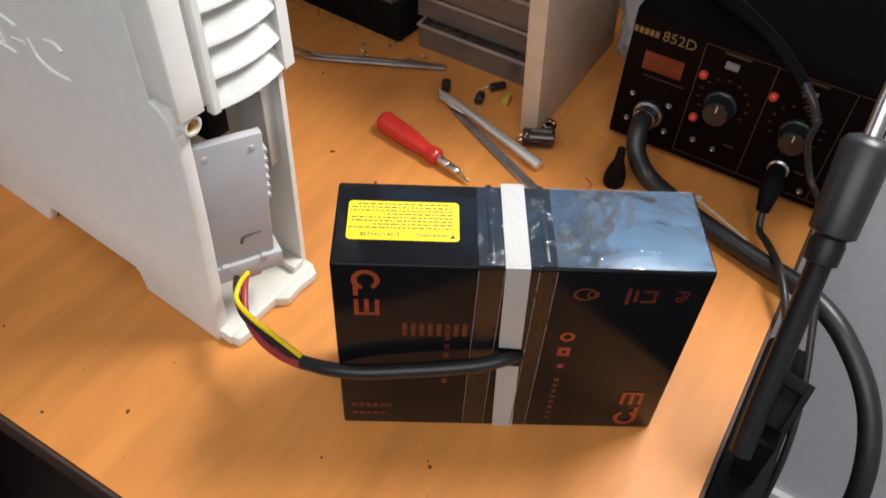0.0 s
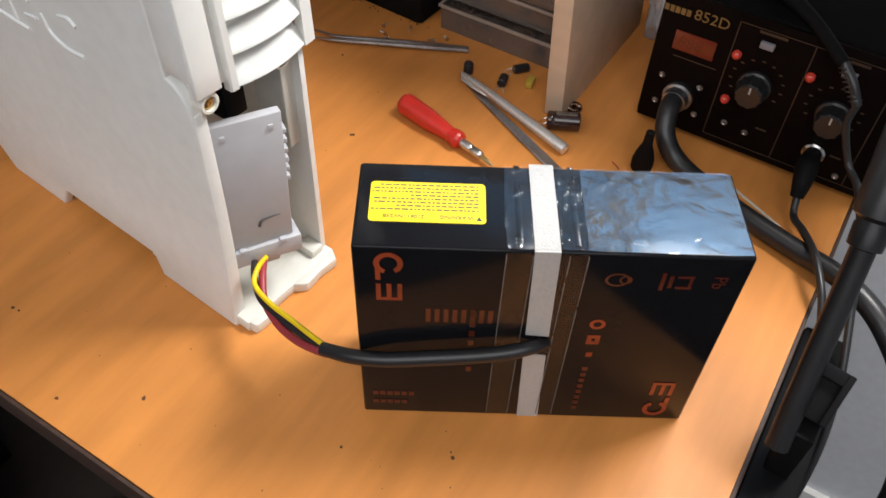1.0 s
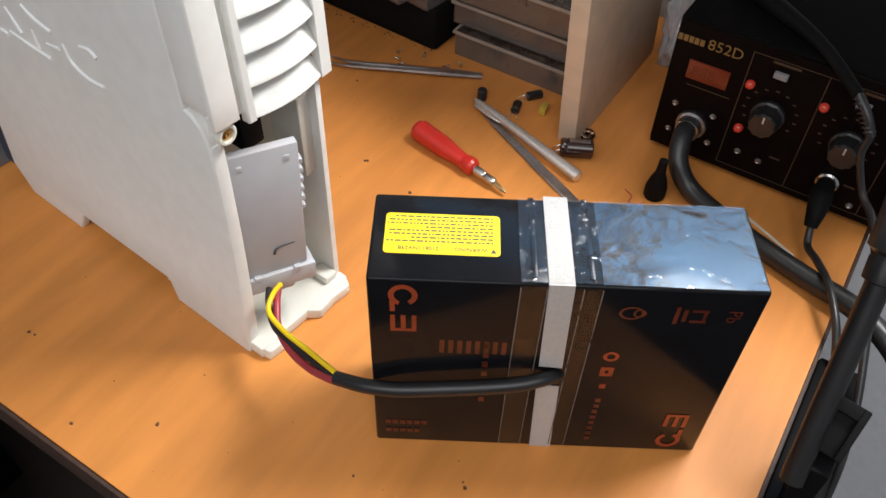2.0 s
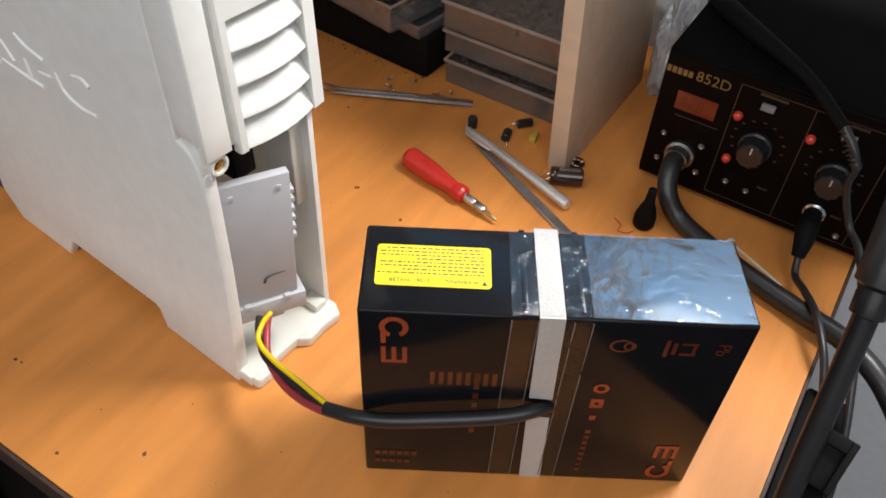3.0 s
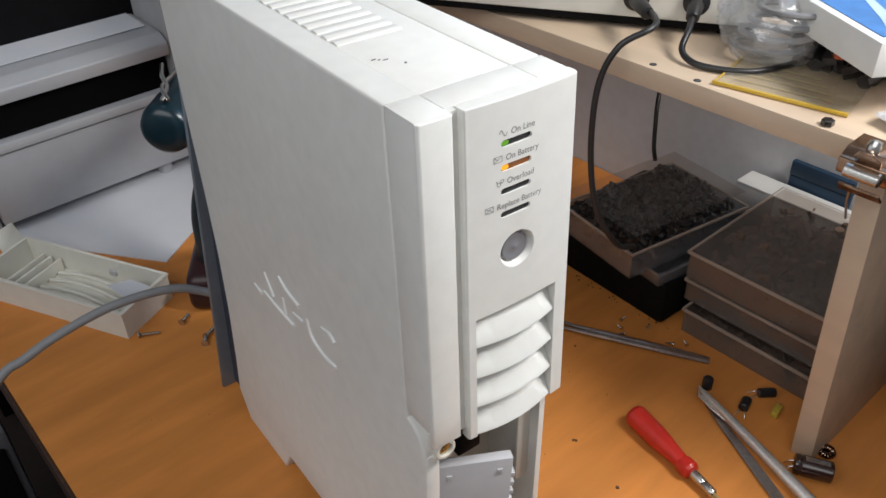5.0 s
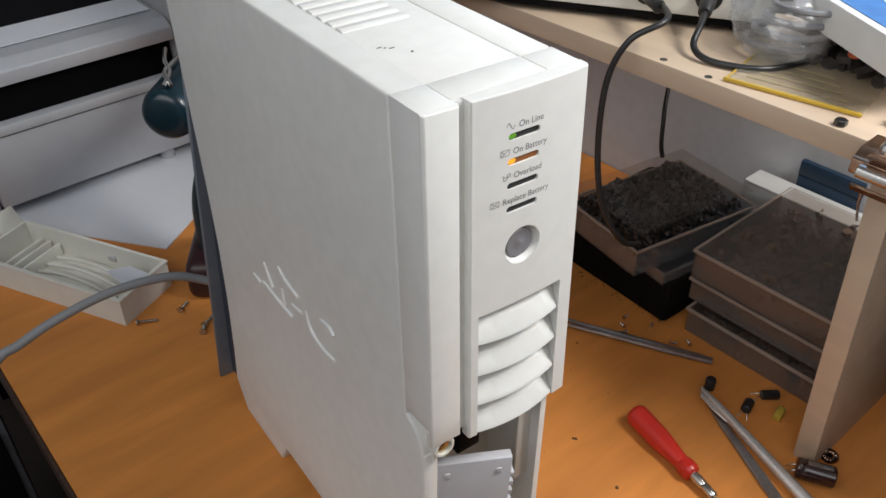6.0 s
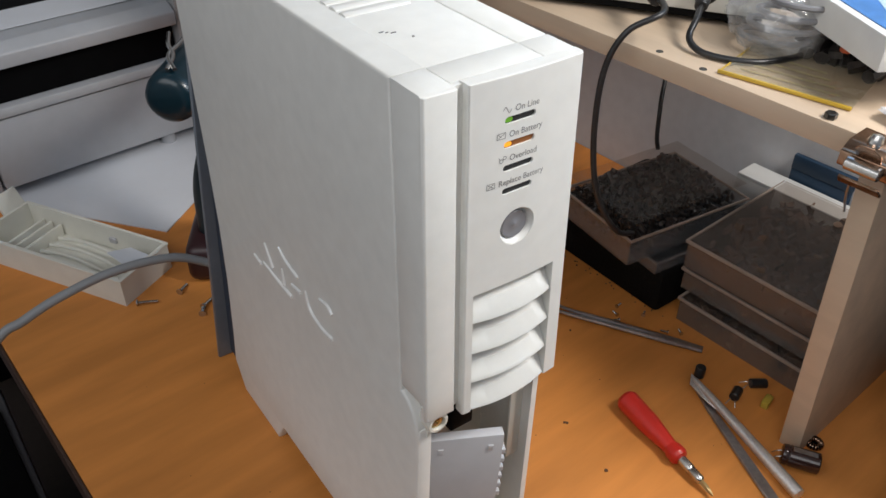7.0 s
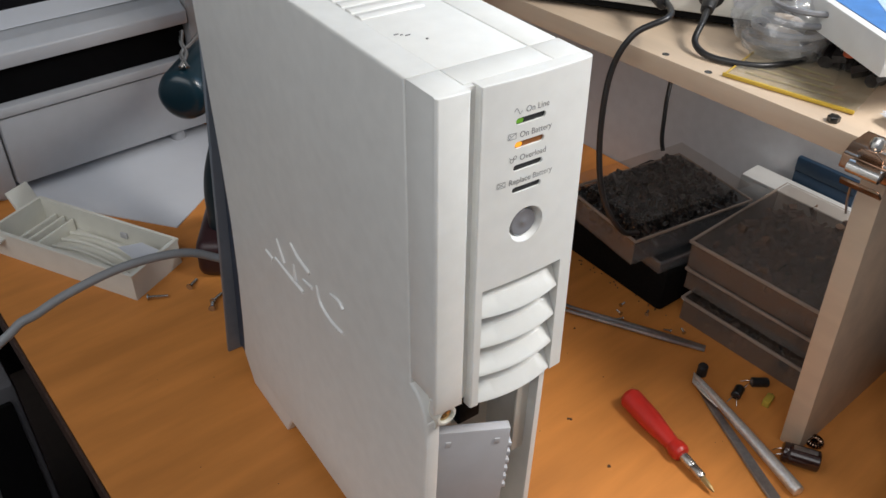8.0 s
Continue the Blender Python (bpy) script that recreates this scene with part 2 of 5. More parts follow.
# Daylight window over the shelf, above the view; it shows as the cold gleam on the tape and the table edge
window = thing("window_1", T, "white window with cold daylight behind two panes", "window", kind="structure")
WINDOW_WHITE = mat("window_paint", (0.70, 0.70, 0.68), 0.4, vary=0.03)
DAYLIGHT = glow_mat("daylight_pane", (0.34, 0.62, 1.0), 0.85)
for v0, v1 in ((-0.460, -0.103), (-0.063, 0.290)):
    part("pane", box(0.5245, 0.5285, v0, v1, 0.480, 0.920), DAYLIGHT, window, "pale daylight pane")
for v0, v1 in ((-0.490, -0.462), (-0.101, -0.065), (0.292, 0.320)):
    part("window_frame", box(0.511, 0.5345, v0, v1, 0.450, 0.950, 0.002), WINDOW_WHITE, window)
for z0, z1 in ((0.450, 0.478), (0.922, 0.950)):
    for v0, v1 in ((-0.4615, -0.1015), (-0.0645, 0.2915)):
        part("window_frame", box(0.511, 0.5345, v0, v1, z0, z1, 0.002), WINDOW_WHITE, window)


# ---------------------------------------------------------------- table and shelf
table = thing("work_table", T, "orange beech laminate work table with a dark worn edge", "table")
part("tabletop", box(-0.1170, 0.5325, -0.3055, 1.35, -0.028, 0.0), TABLE_WOOD, table)
part("edge_band", box(-0.1200, -0.1172, -0.3055, 1.35, -0.028, -0.0012, 0.0006), EDGE_DARK, table, "dark chipped edge band")
part("edge_band", box(-0.1200, 0.5325, -0.3085, -0.3057, -0.028, -0.0012, 0.0006), EDGE_DARK, table, "dark chipped edge band")
for u, v in ((-0.06, 1.28), (0.50, -0.26), (0.50, 1.28), (-0.06, 0.60)):
    part("leg", box(u - 0.02, u + 0.02, v - 0.02, v + 0.02, -0.734, -0.028, 0.002), RUBBER_DULL, table, "black steel leg")

shelf = thing("desk_shelf", T, "pale beech board shelf standing on the table", "shelf")
part("shelf_board", box(0.303, 0.472, -0.335, 0.75, 0.2405, 0.256, 0.0006), SHELF_WOOD, shelf)
part("upright", prism([(-0.0755, 0.0), (-0.0598, 0.0), (-0.0468, 0.2405), (-0.0625, 0.2405)], 0.3035, 0.470, "x", 0.0006, 2), SHELF_WOOD, shelf)
part("upright", box(0.3035, 0.470, 0.73, 0.7457, 0.0, 0.2405, 0.0006), SHELF_WOOD, shelf)
for u, v in ((0.3095, 0.1125), (0.3085, 0.0750), (0.311, 0.42)):
    part("screw_hole", lathe([(0, 0.0028), (0.0003, 0.0026), (0.0003, 0.0016), (0.0001, 0.0014)], (u, v, 0.256), (0, 0, 1), 12), SLOT_DARK, shelf, "dark countersunk screw hole")

# ---------------------------------------------------------------- power supply unit
UPS_TOP, UPS_W = 0.356, 0.079
# Whiter than the case plastic: glints on the raised strokes put into the colour
EMBLEM_GLINT = mat("emblem_glint_abs", (0.86, 0.86, 0.84), 0.2, vary=0.02)


def taper(p):
    """The case leans out a little towards its foot."""
    f = (UPS_TOP - p.z) / UPS_TOP
    left = 0.0005 + 0.005 * f - 0.033 * max(0.0, f - 0.45) ** 2
    right = 0.0790 + 0.0140 * min(max(f, 0.0), 0.5)
    return Vector((left + (right - left) * p.x / UPS_W, p.y, p.z))


def tapered(bm):
    for z in (0.05, 0.10, 0.15, 0.20, 0.27):
        bmesh.ops.bisect_plane(bm, geom=bm.verts[:] + bm.edges[:] + bm.faces[:], plane_co=(0, 0, z), plane_no=(0, 0, 1))
    for v in bm.verts:
        v.co = taper(v.co)
    return bm


SIDE = [(0.0075, 0.0), (0.078, 0.0), (0.084, 0.017), (0.178, 0.017), (0.186, 0.0), (0.246, 0.0), (0.264, 0.020), (0.264, UPS_TOP), (0.022, UPS_TOP),
        (0.022, 0.188), (0.0170, 0.1865), (0.0120, 0.1815), (0.0085, 0.174), (0.0075, 0.162)]

ups = thing("power_supply_unit", pose(0, 0, 0), "off-white plastic tower power supply with its battery bay open", "power supply")


def on_plane(x, rim=None):
    return lambda e: all(abs(v.co.x - x) < 1e-6 for v in e.verts) and (rim is None or rim(e))


bm = prism(SIDE, 0.0, 0.0052, "x", 0.0016, 3, on_plane(0.0))
box(0.0052, 0.0160, 0.022, 0.264, 0.190, UPS_TOP, bm=bm)
part("side_shell", tapered(bm), WHITE_ABS, ups)
bm = box(0.0625, UPS_W, 0.022, 0.264, 0.186, UPS_TOP, 0.0012)
part("side_shell", tapered(bm), WHITE_ABS, ups)
LOW_SIDE = [(y, min(z, 0.1855)) for y, z in SIDE if y > 0.03] + [(0.030, 0.1855), (0.0055, 0.1855), (0.0040, 0.182), (0.0040, 0.002), (0.006, 0.0)]
bm = prism(LOW_SIDE, 0.0732, 0.0692, "x", 0.0010, 2, on_plane(0.0732))
part("bay_wall", tapered(bm), WHITE_ABS, ups)
part("top_cover", tapered(box(0.0165, 0.0620, 0.0225, 0.264, 0.190, UPS_TOP - 0.0003, 0.0004)), WHITE_ABS, ups)
rib = to_mesh("top_rib", prism([(0.0, -0.0002), (0.0065, -0.0002), (0.0058, 0.0007), (0.0030, 0.0010), (0.0006, 0.0006)], 0.0175, 0.0515, "x", 0.0002, 1), WHITE_ABS)
for k in range(14):
    ob = part("top_rib", rib, WHITE_ABS, ups)
    ob.location = (0.0, 0.0835 + 0.0088 * k, UPS_TOP - 0.0003)
bm = rod((0.0305, 0.0505, UPS_TOP - 0.001), (0.0305, 0.0505, UPS_TOP + 0.0001), 0.0006, seg=8)
for x, y, w in ((0.0205, 0.0610, 0.0022), (0.0228, 0.0595, 0.0012), (0.0245, 0.0580, 0.0024)):
    box(x, x + w, y, y + 0.0004, UPS_TOP - 0.001, UPS_TOP + 0.0001, bm=bm)
part("top_mark", bm, INK_GREY, ups, "small worn printed mark")

# Front bezel, with a groove beside the bowed middle panel
def cut(bm, cutters):
    """A solid with other solids taken out of it."""
    made = []
    for k, b in enumerate([bm] + cutters):
        bmesh.ops.recalc_face_normals(b, faces=b.faces)
        me = bpy.data.meshes.new("tmp")
        b.to_mesh(me)
        b.free()
        ob = bpy.data.objects.new("tmp", me)
        scene.collection.objects.link(ob)
        made.append(ob)
    for ob in made[1:]:
        mod = made[0].modifiers.new("cut", "BOOLEAN")
        mod.operation, mod.solver, mod.object = "DIFFERENCE", "EXACT", ob
    bpy.context.view_layer.update()
    me = bpy.data.meshes.new_from_object(made[0].evaluated_get(bpy.context.evaluated_depsgraph_get()))
    out = bmesh.new()
    out.from_mesh(me)
    for ob in made:
        old = ob.data
        bpy.data.objects.remove(ob)
        bpy.data.meshes.remove(old)
    bpy.data.meshes.remove(me)
    return out


def capsule(x0, x1, z, h, y0, y1, bm=None):
    r = h / 2
    pts = [(x0 + r + r * math.cos(a), z + r * math.sin(a)) for a in (math.pi / 2 + math.pi * k / 6 for k in range(7))]
    pts += [(x1 - r + r * math.cos(a), z + r * math.sin(a)) for a in (-math.pi / 2 + math.pi * k / 6 for k in range(7))]
    return prism(pts, y0, y1, "y", bm=bm)


SLOTS = (0.3370, 0.3260, 0.3150, 0.3038)
BUTTON = (0.0468, 0.2835)
PANEL = [(0.0206, 0.0050), (0.0206, 0.0), (0.0212, -0.0008)] + [(0.0222 + 0.0560 * k / 12, -0.0008 - 0.0013 * (1 - (k / 6 - 1) ** 2)) for k in range(13)] + [(UPS_W, 0.0004), (UPS_W, 0.0050)]
bm = box(0.0005, 0.0163, 0.0020, 0.0218, 0.1925, UPS_TOP, 0.0004)
box(0.0167, 0.0623, 0.0058, 0.0218, 0.1925, UPS_TOP, 0.0004, bm=bm)
box(0.0627, UPS_W, 0.0052, 0.0218, 0.1925, UPS_TOP, 0.0004, bm=bm)
bezel = [(0.0, 0.0020), (0.0, 0.0009), (0.0010, 0.0), (0.0157, -0.0006), (0.0165, 0.0020)]
prism(bezel, 0.1835, UPS_TOP, "z", 0.0006, 2, lambda e: max(v.co.y for v in e.verts) < 0.0015, bm=bm)
box(0.0, 0.0165, 0.0020, 0.0042, 0.1835, 0.1925, bm=bm)
box(0.0165, 0.0210, 0.0032, 0.0056, 0.1830, UPS_TOP - 0.0004, bm=bm)
part("bezel", tapered(bm), WHITE_ABS, ups)
holes = [capsule(0.0378, 0.0535, z, 0.0031, -0.006, 0.0010) for z in SLOTS]
holes.append(lathe([(0, 0.0094), (0.0040, 0.0094)], (BUTTON[0], 0.0018, BUTTON[1]), (0, -1, 0), 40))
panel = prism(PANEL, 0.1770, UPS_TOP + 0.0002, "z", 0.0007, 2, lambda e: max(v.co.y for v in e.verts) < 0.004)
holes.append(box(0.0250, 0.0706, -0.02, 0.02, 0.15, 0.2530))
bm = cut(panel, holes)
part("front_panel", tapered(bm), WHITE_ABS, ups, smooth=0)


def louvre(z):
    """One bowed louvre of the front grille, sloping out and down."""
    own = bmesh.new()
    n, rows = 14, []
    for k in range(n + 1):
        s = k / n
        x = 0.0253 + 0.0450 * s
        bow = 1 - (2 * s - 1) ** 2
        y = -0.0006 - 0.0034 * bow
        rows.append([own.verts.new(p) for p in ((x, 0.0110, z + 0.0010), (x, 0.0040 - 0.004 * bow, z - 0.0030), (x, y, z - 0.0114),
                                                (x, y - 0.0002, z - 0.0128), (x, y + 0.0014, z - 0.0134), (x, 0.0110, z - 0.0040))])
    for a, b in zip(rows, rows[1:]):
        for j in range(6):
            own.faces.new((a[j], a[(j + 1) % 6], b[(j + 1) % 6], b[j]))
    own.faces.new(rows[0])
    own.faces.new(rows[-1][::-1])
    return tapered(own)


for k in range(4):
    part("louvre", louvre(0.2490 - 0.0193 * k), WHITE_ABS, ups)
part("grille_back", tapered(box(0.0252, 0.0706, 0.0115, 0.0140, 0.183, 0.2532)), WHITE_ABS, ups)

def on_panel(me):
    """Lay thin print on the bowed front panel."""
    for v in me.vertices:
        p = (v.co.x - 0.0222) / 0.0560
        v.co.y = -0.0008 - 0.0013 * (1 - (2 * p - 1) ** 2) - 0.00006 + 0.2 * (v.co.y + 0.0023)
    return me


LED_GREEN, LED_AMBER = glow_mat("green_led", (0.12, 0.34, 0.02), 0.22), glow_mat("amber_led", (0.9, 0.38, 0.02), 0.8)
LENS_AMBER = glow_mat("amber_lens", (0.22, 0.075, 0.015), 0.22)
FRONT_TEXT = [("On Line", SLOTS[0], 0.0440), ("On Battery", SLOTS[1], 0.0418), ("Overload", SLOTS[2], 0.0428), ("Replace Battery", SLOTS[3], 0.0380)]
for i, (words, z, x) in enumerate(FRONT_TEXT):
    slot = part("indicator_slot", tapered(capsule(0.0379, 0.0534, z, 0.0030, -0.0012, 0.0009)), SLOT_DARK if i != 1 else LENS_AMBER, ups, "dark indicator lens")
    if i < 2:
        part("led", tapered(capsule(0.0382, 0.0420, z, 0.0022, -0.0014, -0.0010)), (LED_GREEN, LED_AMBER)[i], slot, ("dim green lit end", "amber lit end")[i])
    part("lettering", on_panel(text_mesh("lettering", words, 0.0040, INK_GREY, pose(x - 0.0008, -0.0023, z + 0.0034, 90, 0, 0) @ Matrix.Diagonal((0.94, 1, 1, 1)))), INK_GREY, ups)
    ix, iz = x - 0.0066, z + 0.0048
    if i == 0:
        bm = cable([(ix, -0.0023, iz), (ix + 0.001, -0.0023, iz + 0.0014), (ix + 0.002, -0.0023, iz), (ix + 0.003, -0.0023, iz - 0.0014), (ix + 0.004, -0.0023, iz)], 0.00015, 6, 4)
    elif i == 2:
        bm = cable([(ix + 0.0018 + 0.0009 * math.cos(a), -0.0023, iz - 0.0006 + 0.0009 * math.sin(a)) for a in (k * math.pi / 4 for k in range(9))], 0.00014, 6, 2)
        cable([(ix + 0.0034 + 0.0008 * math.cos(a), -0.0023, iz + 0.0006 + 0.0008 * math.sin(a)) for a in (k * math.pi / 4 for k in range(9))], 0.00014, 6, 2, bm=bm)
        rod((ix + 0.0004, -0.0023, iz + 0.0012), (ix + 0.0012, -0.0023, iz), 0.00014, seg=6, bm=bm)
    else:
        bm = bmesh.new()
        for a, b in (((0, -1.3), (4, -1.3)), ((4, -1.3), (4, 1.3)), ((4, 1.3), (0, 1.3)), ((0, 1.3), (0, -1.3)), ((0.4, -1), (3.6, 1)), ((0.4, 1), (3.6, -1)) if i == 3 else ((0.4, 1), (2, -0.4))):
            rod((ix + a[0] / 1000, -0.0023, iz + a[1] / 1000), (ix + b[0] / 1000, -0.0023, iz + b[1] / 1000), 0.00012, seg=6, bm=bm)
    part("icon", on_panel(to_mesh("icon", bm, INK_GREY)), INK_GREY, ups)

part("button_dish", tapered(lathe([(0.0, 0.0093), (0.00345, 0.0093), (0.0034, 0.0090), (0.0008, 0.0074), (0.0003, 0.0070)], (BUTTON[0], 0.0017, BUTTON[1]), (0, -1, 0), 40)), WHITE_ABS, ups)
part("power_button", tapered(lathe([(-0.0005, 0.0069), (0.0010, 0.0069), (0.0014, 0.0065), (0.0012, 0.0045), (0.0010, 0.0014), (0.0013, 0.0009)], (BUTTON[0], 0.0010, BUTTON[1]), (0, -1, 0), 40)), BUTTON_GREY, ups, "round grey button")

# Battery bay
part("bay_back", tapered(box(0.0052, 0.0694, 0.046, 0.050, 0.003, 0.190)), CREAM_ABS, ups)
part("bay_jamb", tapered(box(0.0012, 0.0085, 0.0072, 0.0150, 0.0090, 0.1700, 0.0012)), WHITE_ABS, ups)
part("bay_roof", tapered(box(0.0052, 0.0694, 0.020, 0.099, 0.188, 0.1918)), CREAM_ABS, ups)
part("bay_floor", tapered(box(0.0052, 0.0694, 0.0175, 0.095, 0.004, 0.0086)), CREAM_ABS, ups)
bm = box(0.0020, 0.0735, -0.0030, 0.0180, 0.0005, 0.0090, 0.0012)
for lip in ([(0.0030, -0.001), (0.0038, -0.0075), (0.0050, -0.0085), (0.0150, -0.0092), (0.0205, -0.001)],
            [(0.0370, -0.001), (0.0430, -0.0090), (0.0450, -0.0098), (0.0560, -0.0085), (0.0690, -0.0098), (0.0722, -0.0040), (0.0730, -0.001)]):
    prism(lip, 0.0005, 0.0088, "z", 0.0010, 2, bm=bm)
part("bay_lip", tapered(bm), CREAM_ABS, ups, "cream plastic lip at the foot of the bay")
part("bay_step", tapered(box(0.0600, 0.0690, 0.0020, 0.016, 0.0088, 0.0150, 0.001)), CREAM_ABS, ups)
part("bay_flange", tapered(box(0.0610, 0.0694, 0.0105, 0.0130, 0.104, 0.188, 0.0008)), CREAM_ABS, ups)
for x, y, z in ((0.0120, 0.0025, 0.1765), (0.0640, 0.0040, 0.1735)):
    boss = part("screw_boss", lathe([(0, 0.0060), (0.010, 0.0060), (0.0106, 0.0055), (0.0106, 0.0042), (0.0085, 0.0040)], (x, y + 0.010, z), (0, -1, 0), 24), CREAM_ABS, ups)
    bm = lathe([(0, 0.0040), (0.0012, 0.0038), (0.0018, 0.0028), (0.0018, 0.0012), (0.0010, 0.0010)], (x, y + 0.0022, z), (0, -1, 0), 20)
    part("screw", bm, BRASS, boss, "brass screw")
part("bay_gusset", tapered(prism([(0.0150, 0.190), (0.0052, 0.190), (0.0052, 0.165), (0.0075, 0.172)], 0.006, 0.020, "y")), CREAM_ABS, ups)
bm = box(0.026, 0.040, 0.016, 0.0455, 0.145, 0.1875, 0.001)
box(0.015, 0.024, 0.020, 0.0455, 0.155, 0.1875, 0.001, bm=bm)
part("inner_connector", tapered(bm), RUBBER_DULL, ups, "black plastic connector inside the bay")

# Grey connector block hanging in the bay, turned outwards
BLOCK = pose(0.0052, 0.0125, -0.0040, 0, 0, -25.0) @ pose(0, 0, 0, 0, 2.5, 0)
bm = box(0.0, 0.0405, 0.0, 0.006, 0.0640, 0.1600, 0.0010)
for x in (0.0050, 0.0320):
    box(x, x + 0.0030, -0.0006, 0.001, 0.149, 0.153, 0.0003, bm=bm)
for k in range(6):
    box(-0.0022, 0.0006, 0.001, 0.008, 0.108 + 0.007 * k, 0.1115 + 0.007 * k, 0.0004, bm=bm)
    box(0.0399, 0.0427, 0.001, 0.008, 0.108 + 0.007 * k, 0.1115 + 0.007 * k, 0.0004, bm=bm)
bmesh.ops.transform(bm, matrix=BLOCK, verts=bm.verts)
block = part("connector_block", bm, GREY_ABS, ups, "grey plastic battery connector block")
bm = box(-0.0020, 0.0450, -0.0025, 0.014, 0.0500, 0.0635, 0.0010)
for x in (0.0055, 0.0310):
    box(x, x + 0.0042, -0.0034, 0.0, 0.0610, 0.0650, 0.0004, bm=bm)
box(0.012, 0.031, 0.000, 0.016, 0.0440, 0.0510, 0.0015, bm=bm)
bmesh.ops.transform(bm, matrix=BLOCK, verts=bm.verts)
# Black strip added for the teeth and the shade in the gap
strip = box(-0.0036, -0.0004, 0.006, 0.017, 0.088, 0.160, 0.0005)
bmesh.ops.transform(strip, matrix=BLOCK, verts=strip.verts)
part("gap_strip", strip, RUBBER_DULL, block, "black strip for the teeth and shade beside the block")
part("cable_hood", bm, GREY_ABS, block)
part("pen_mark", cable([BLOCK @ Vector(p) for p in ((0.020, -0.0001, 0.0790), (0.0215, -0.0001, 0.0830), (0.0265, -0.0001, 0.0842), (0.0335, -0.0001, 0.0842))], 0.0006, 6, 5, radii=[0.0010, 0.0009, 0.0006, 0.0003]), INK, block, "black felt pen mark")

# Embossed emblem of plain strokes on the side
for stroke in ([(0.1780, 0.1850), (0.1690, 0.1710)], [(0.1990, 0.1630), (0.1880, 0.1620)], [(0.1840, 0.1660), (0.1640, 0.1645), (0.1440, 0.1640)],
               [(0.1560, 0.1950), (0.1470, 0.1900), (0.1320, 0.1870)], [(0.1550, 0.1790), (0.1540, 0.1670)], [(0.1430, 0.1750), (0.1300, 0.1770)],
               [(0.1240, 0.1830), (0.1200, 0.1720), (0.1070, 0.1670), (0.0930, 0.1680)], [(0.1060, 0.1890), (0.0960, 0.1910), (0.0910, 0.1880)]):
    part("emblem_stroke", cable([taper(Vector((-0.0002, y, z))) for y, z in stroke], 0.0012, 8, 5, radii=[0.0008] + [0.0013] * (len(stroke) - 1)), EMBLEM_GLINT, ups)

# Dark chassis and steel plate at the rear
part("chassis", prism([(0.003, 0.004), (0.080, 0.004), (0.074, 0.338), (0.020, 0.338)], 0.2645, 0.2918, "y", 0.001, 1), CHASSIS, ups, "dark blue painted steel chassis")
part("rear_plate", prism([(-0.0075, 0.0), (0.088, 0.0), (0.078, 0.340), (0.016, 0.340)], 0.292, 0.2955, "y", 0.0008, 1), PLATE_GREY, ups, "grey steel rear plate")

# ---------------------------------------------------------------- battery pack
PACK = pose(0.000, -0.0990, 0.0, 0, 0, -53.9)
pack = thing("battery_pack", PACK, "two black lead batteries taped together with white and clear tape", "battery")
for x0, x1 in ((0.0, 0.0955), (0.0963, 0.192)):
    battery = part("battery", box(x0, x1, 0.0, 0.058, 0.0, 0.1515, 0.0018, 3), BATTERY_BLACK, pack)
    x = 0.0800 if x0 == 0 else 0.1075
    part("lid_seam", box(x - 0.0016, x + 0.0016, 0.004, 0.0582, 0.1510, 0.1520, 0.0004), BATTERY_BLACK, battery)
bm = prism([(0.0002, 0.1513), (0.0016, 0.1523), (0.0590, 0.1523), (0.0590, 0.1515), (0.0020, 0.1513)], 0.0866, 0.0990, "x")
prism([(0.0866, 0.1520), (0.0990, 0.1520), (0.1015, 0.0840), (0.0890, 0.0850)], -0.0005, 0.0005, "y", bm=bm)
part("white_tape", bm, TAPE_WHITE, pack, "strip of white cloth tape")
part("white_tape", prism([(0.0897, 0.0670), (0.1022, 0.0660), (0.1050, 0.0003), (0.0925, 0.0003)], -0.0005, 0.0005, "y"), TAPE_WHITE, pack, "lower strip of white cloth tape")


TAPE_STREAK = mat("tape_crease", (0.14, 0.13, 0.12), 0.12, vary=0.3, scale=300)


def sheet(x0, x1, y0, y1, z, nx, ny, amp, scale, seed=0.0):
    """A thin film lying flat, with real wrinkles."""
    own = bmesh.new()
    grid = []
    for i in range(nx + 1):
        row = []
        for j in range(ny + 1):
            x, y = x0 + (x1 - x0) * i / nx, y0 + (y1 - y0) * j / ny
            w = noise.noise((x * scale, y * scale, seed)) + 0.5 * noise.noise((x * scale * 2.7, y * scale * 2.7, seed + 5))
            row.append(own.verts.new((x, y, z + amp * (w + 1))))
        grid.append(row)
    for i in range(nx):
        for j in range(ny):
            own.faces.new((grid[i][j], grid[i + 1][j], grid[i + 1][j + 1], grid[i][j + 1]))
    return own


FRONT = pose(0, -0.0002, 0, 90, 0, 0)
for x0, x1, seed in ((0.0735, 0.0862, 1.0), (0.0995, 0.1125, 7.0)):
    bm = sheet(x0, x1, 0.001, 0.1505, 0.0, 6, 50, 0.00014, 60, seed)
    bmesh.ops.transform(bm, matrix=FRONT, verts=bm.verts)
    part("clear_tape", bm, CLEAR_TAPE, pack, "strip of glossy clear tape")
    part("clear_tape", sheet(x0, x1, 0.001, 0.0575, 0.1518, 8, 24, 0.0004, 90, seed + 3), CLEAR_TAPE, pack, "strip of glossy clear tape")
part("crinkled_tape", sheet(0.1125, 0.1905, 0.0012, 0.0572, 0.15175, 80, 60, 0.00026, 60, 2.0), CRINKLED_TAPE, pack, "wide crinkled clear tape")

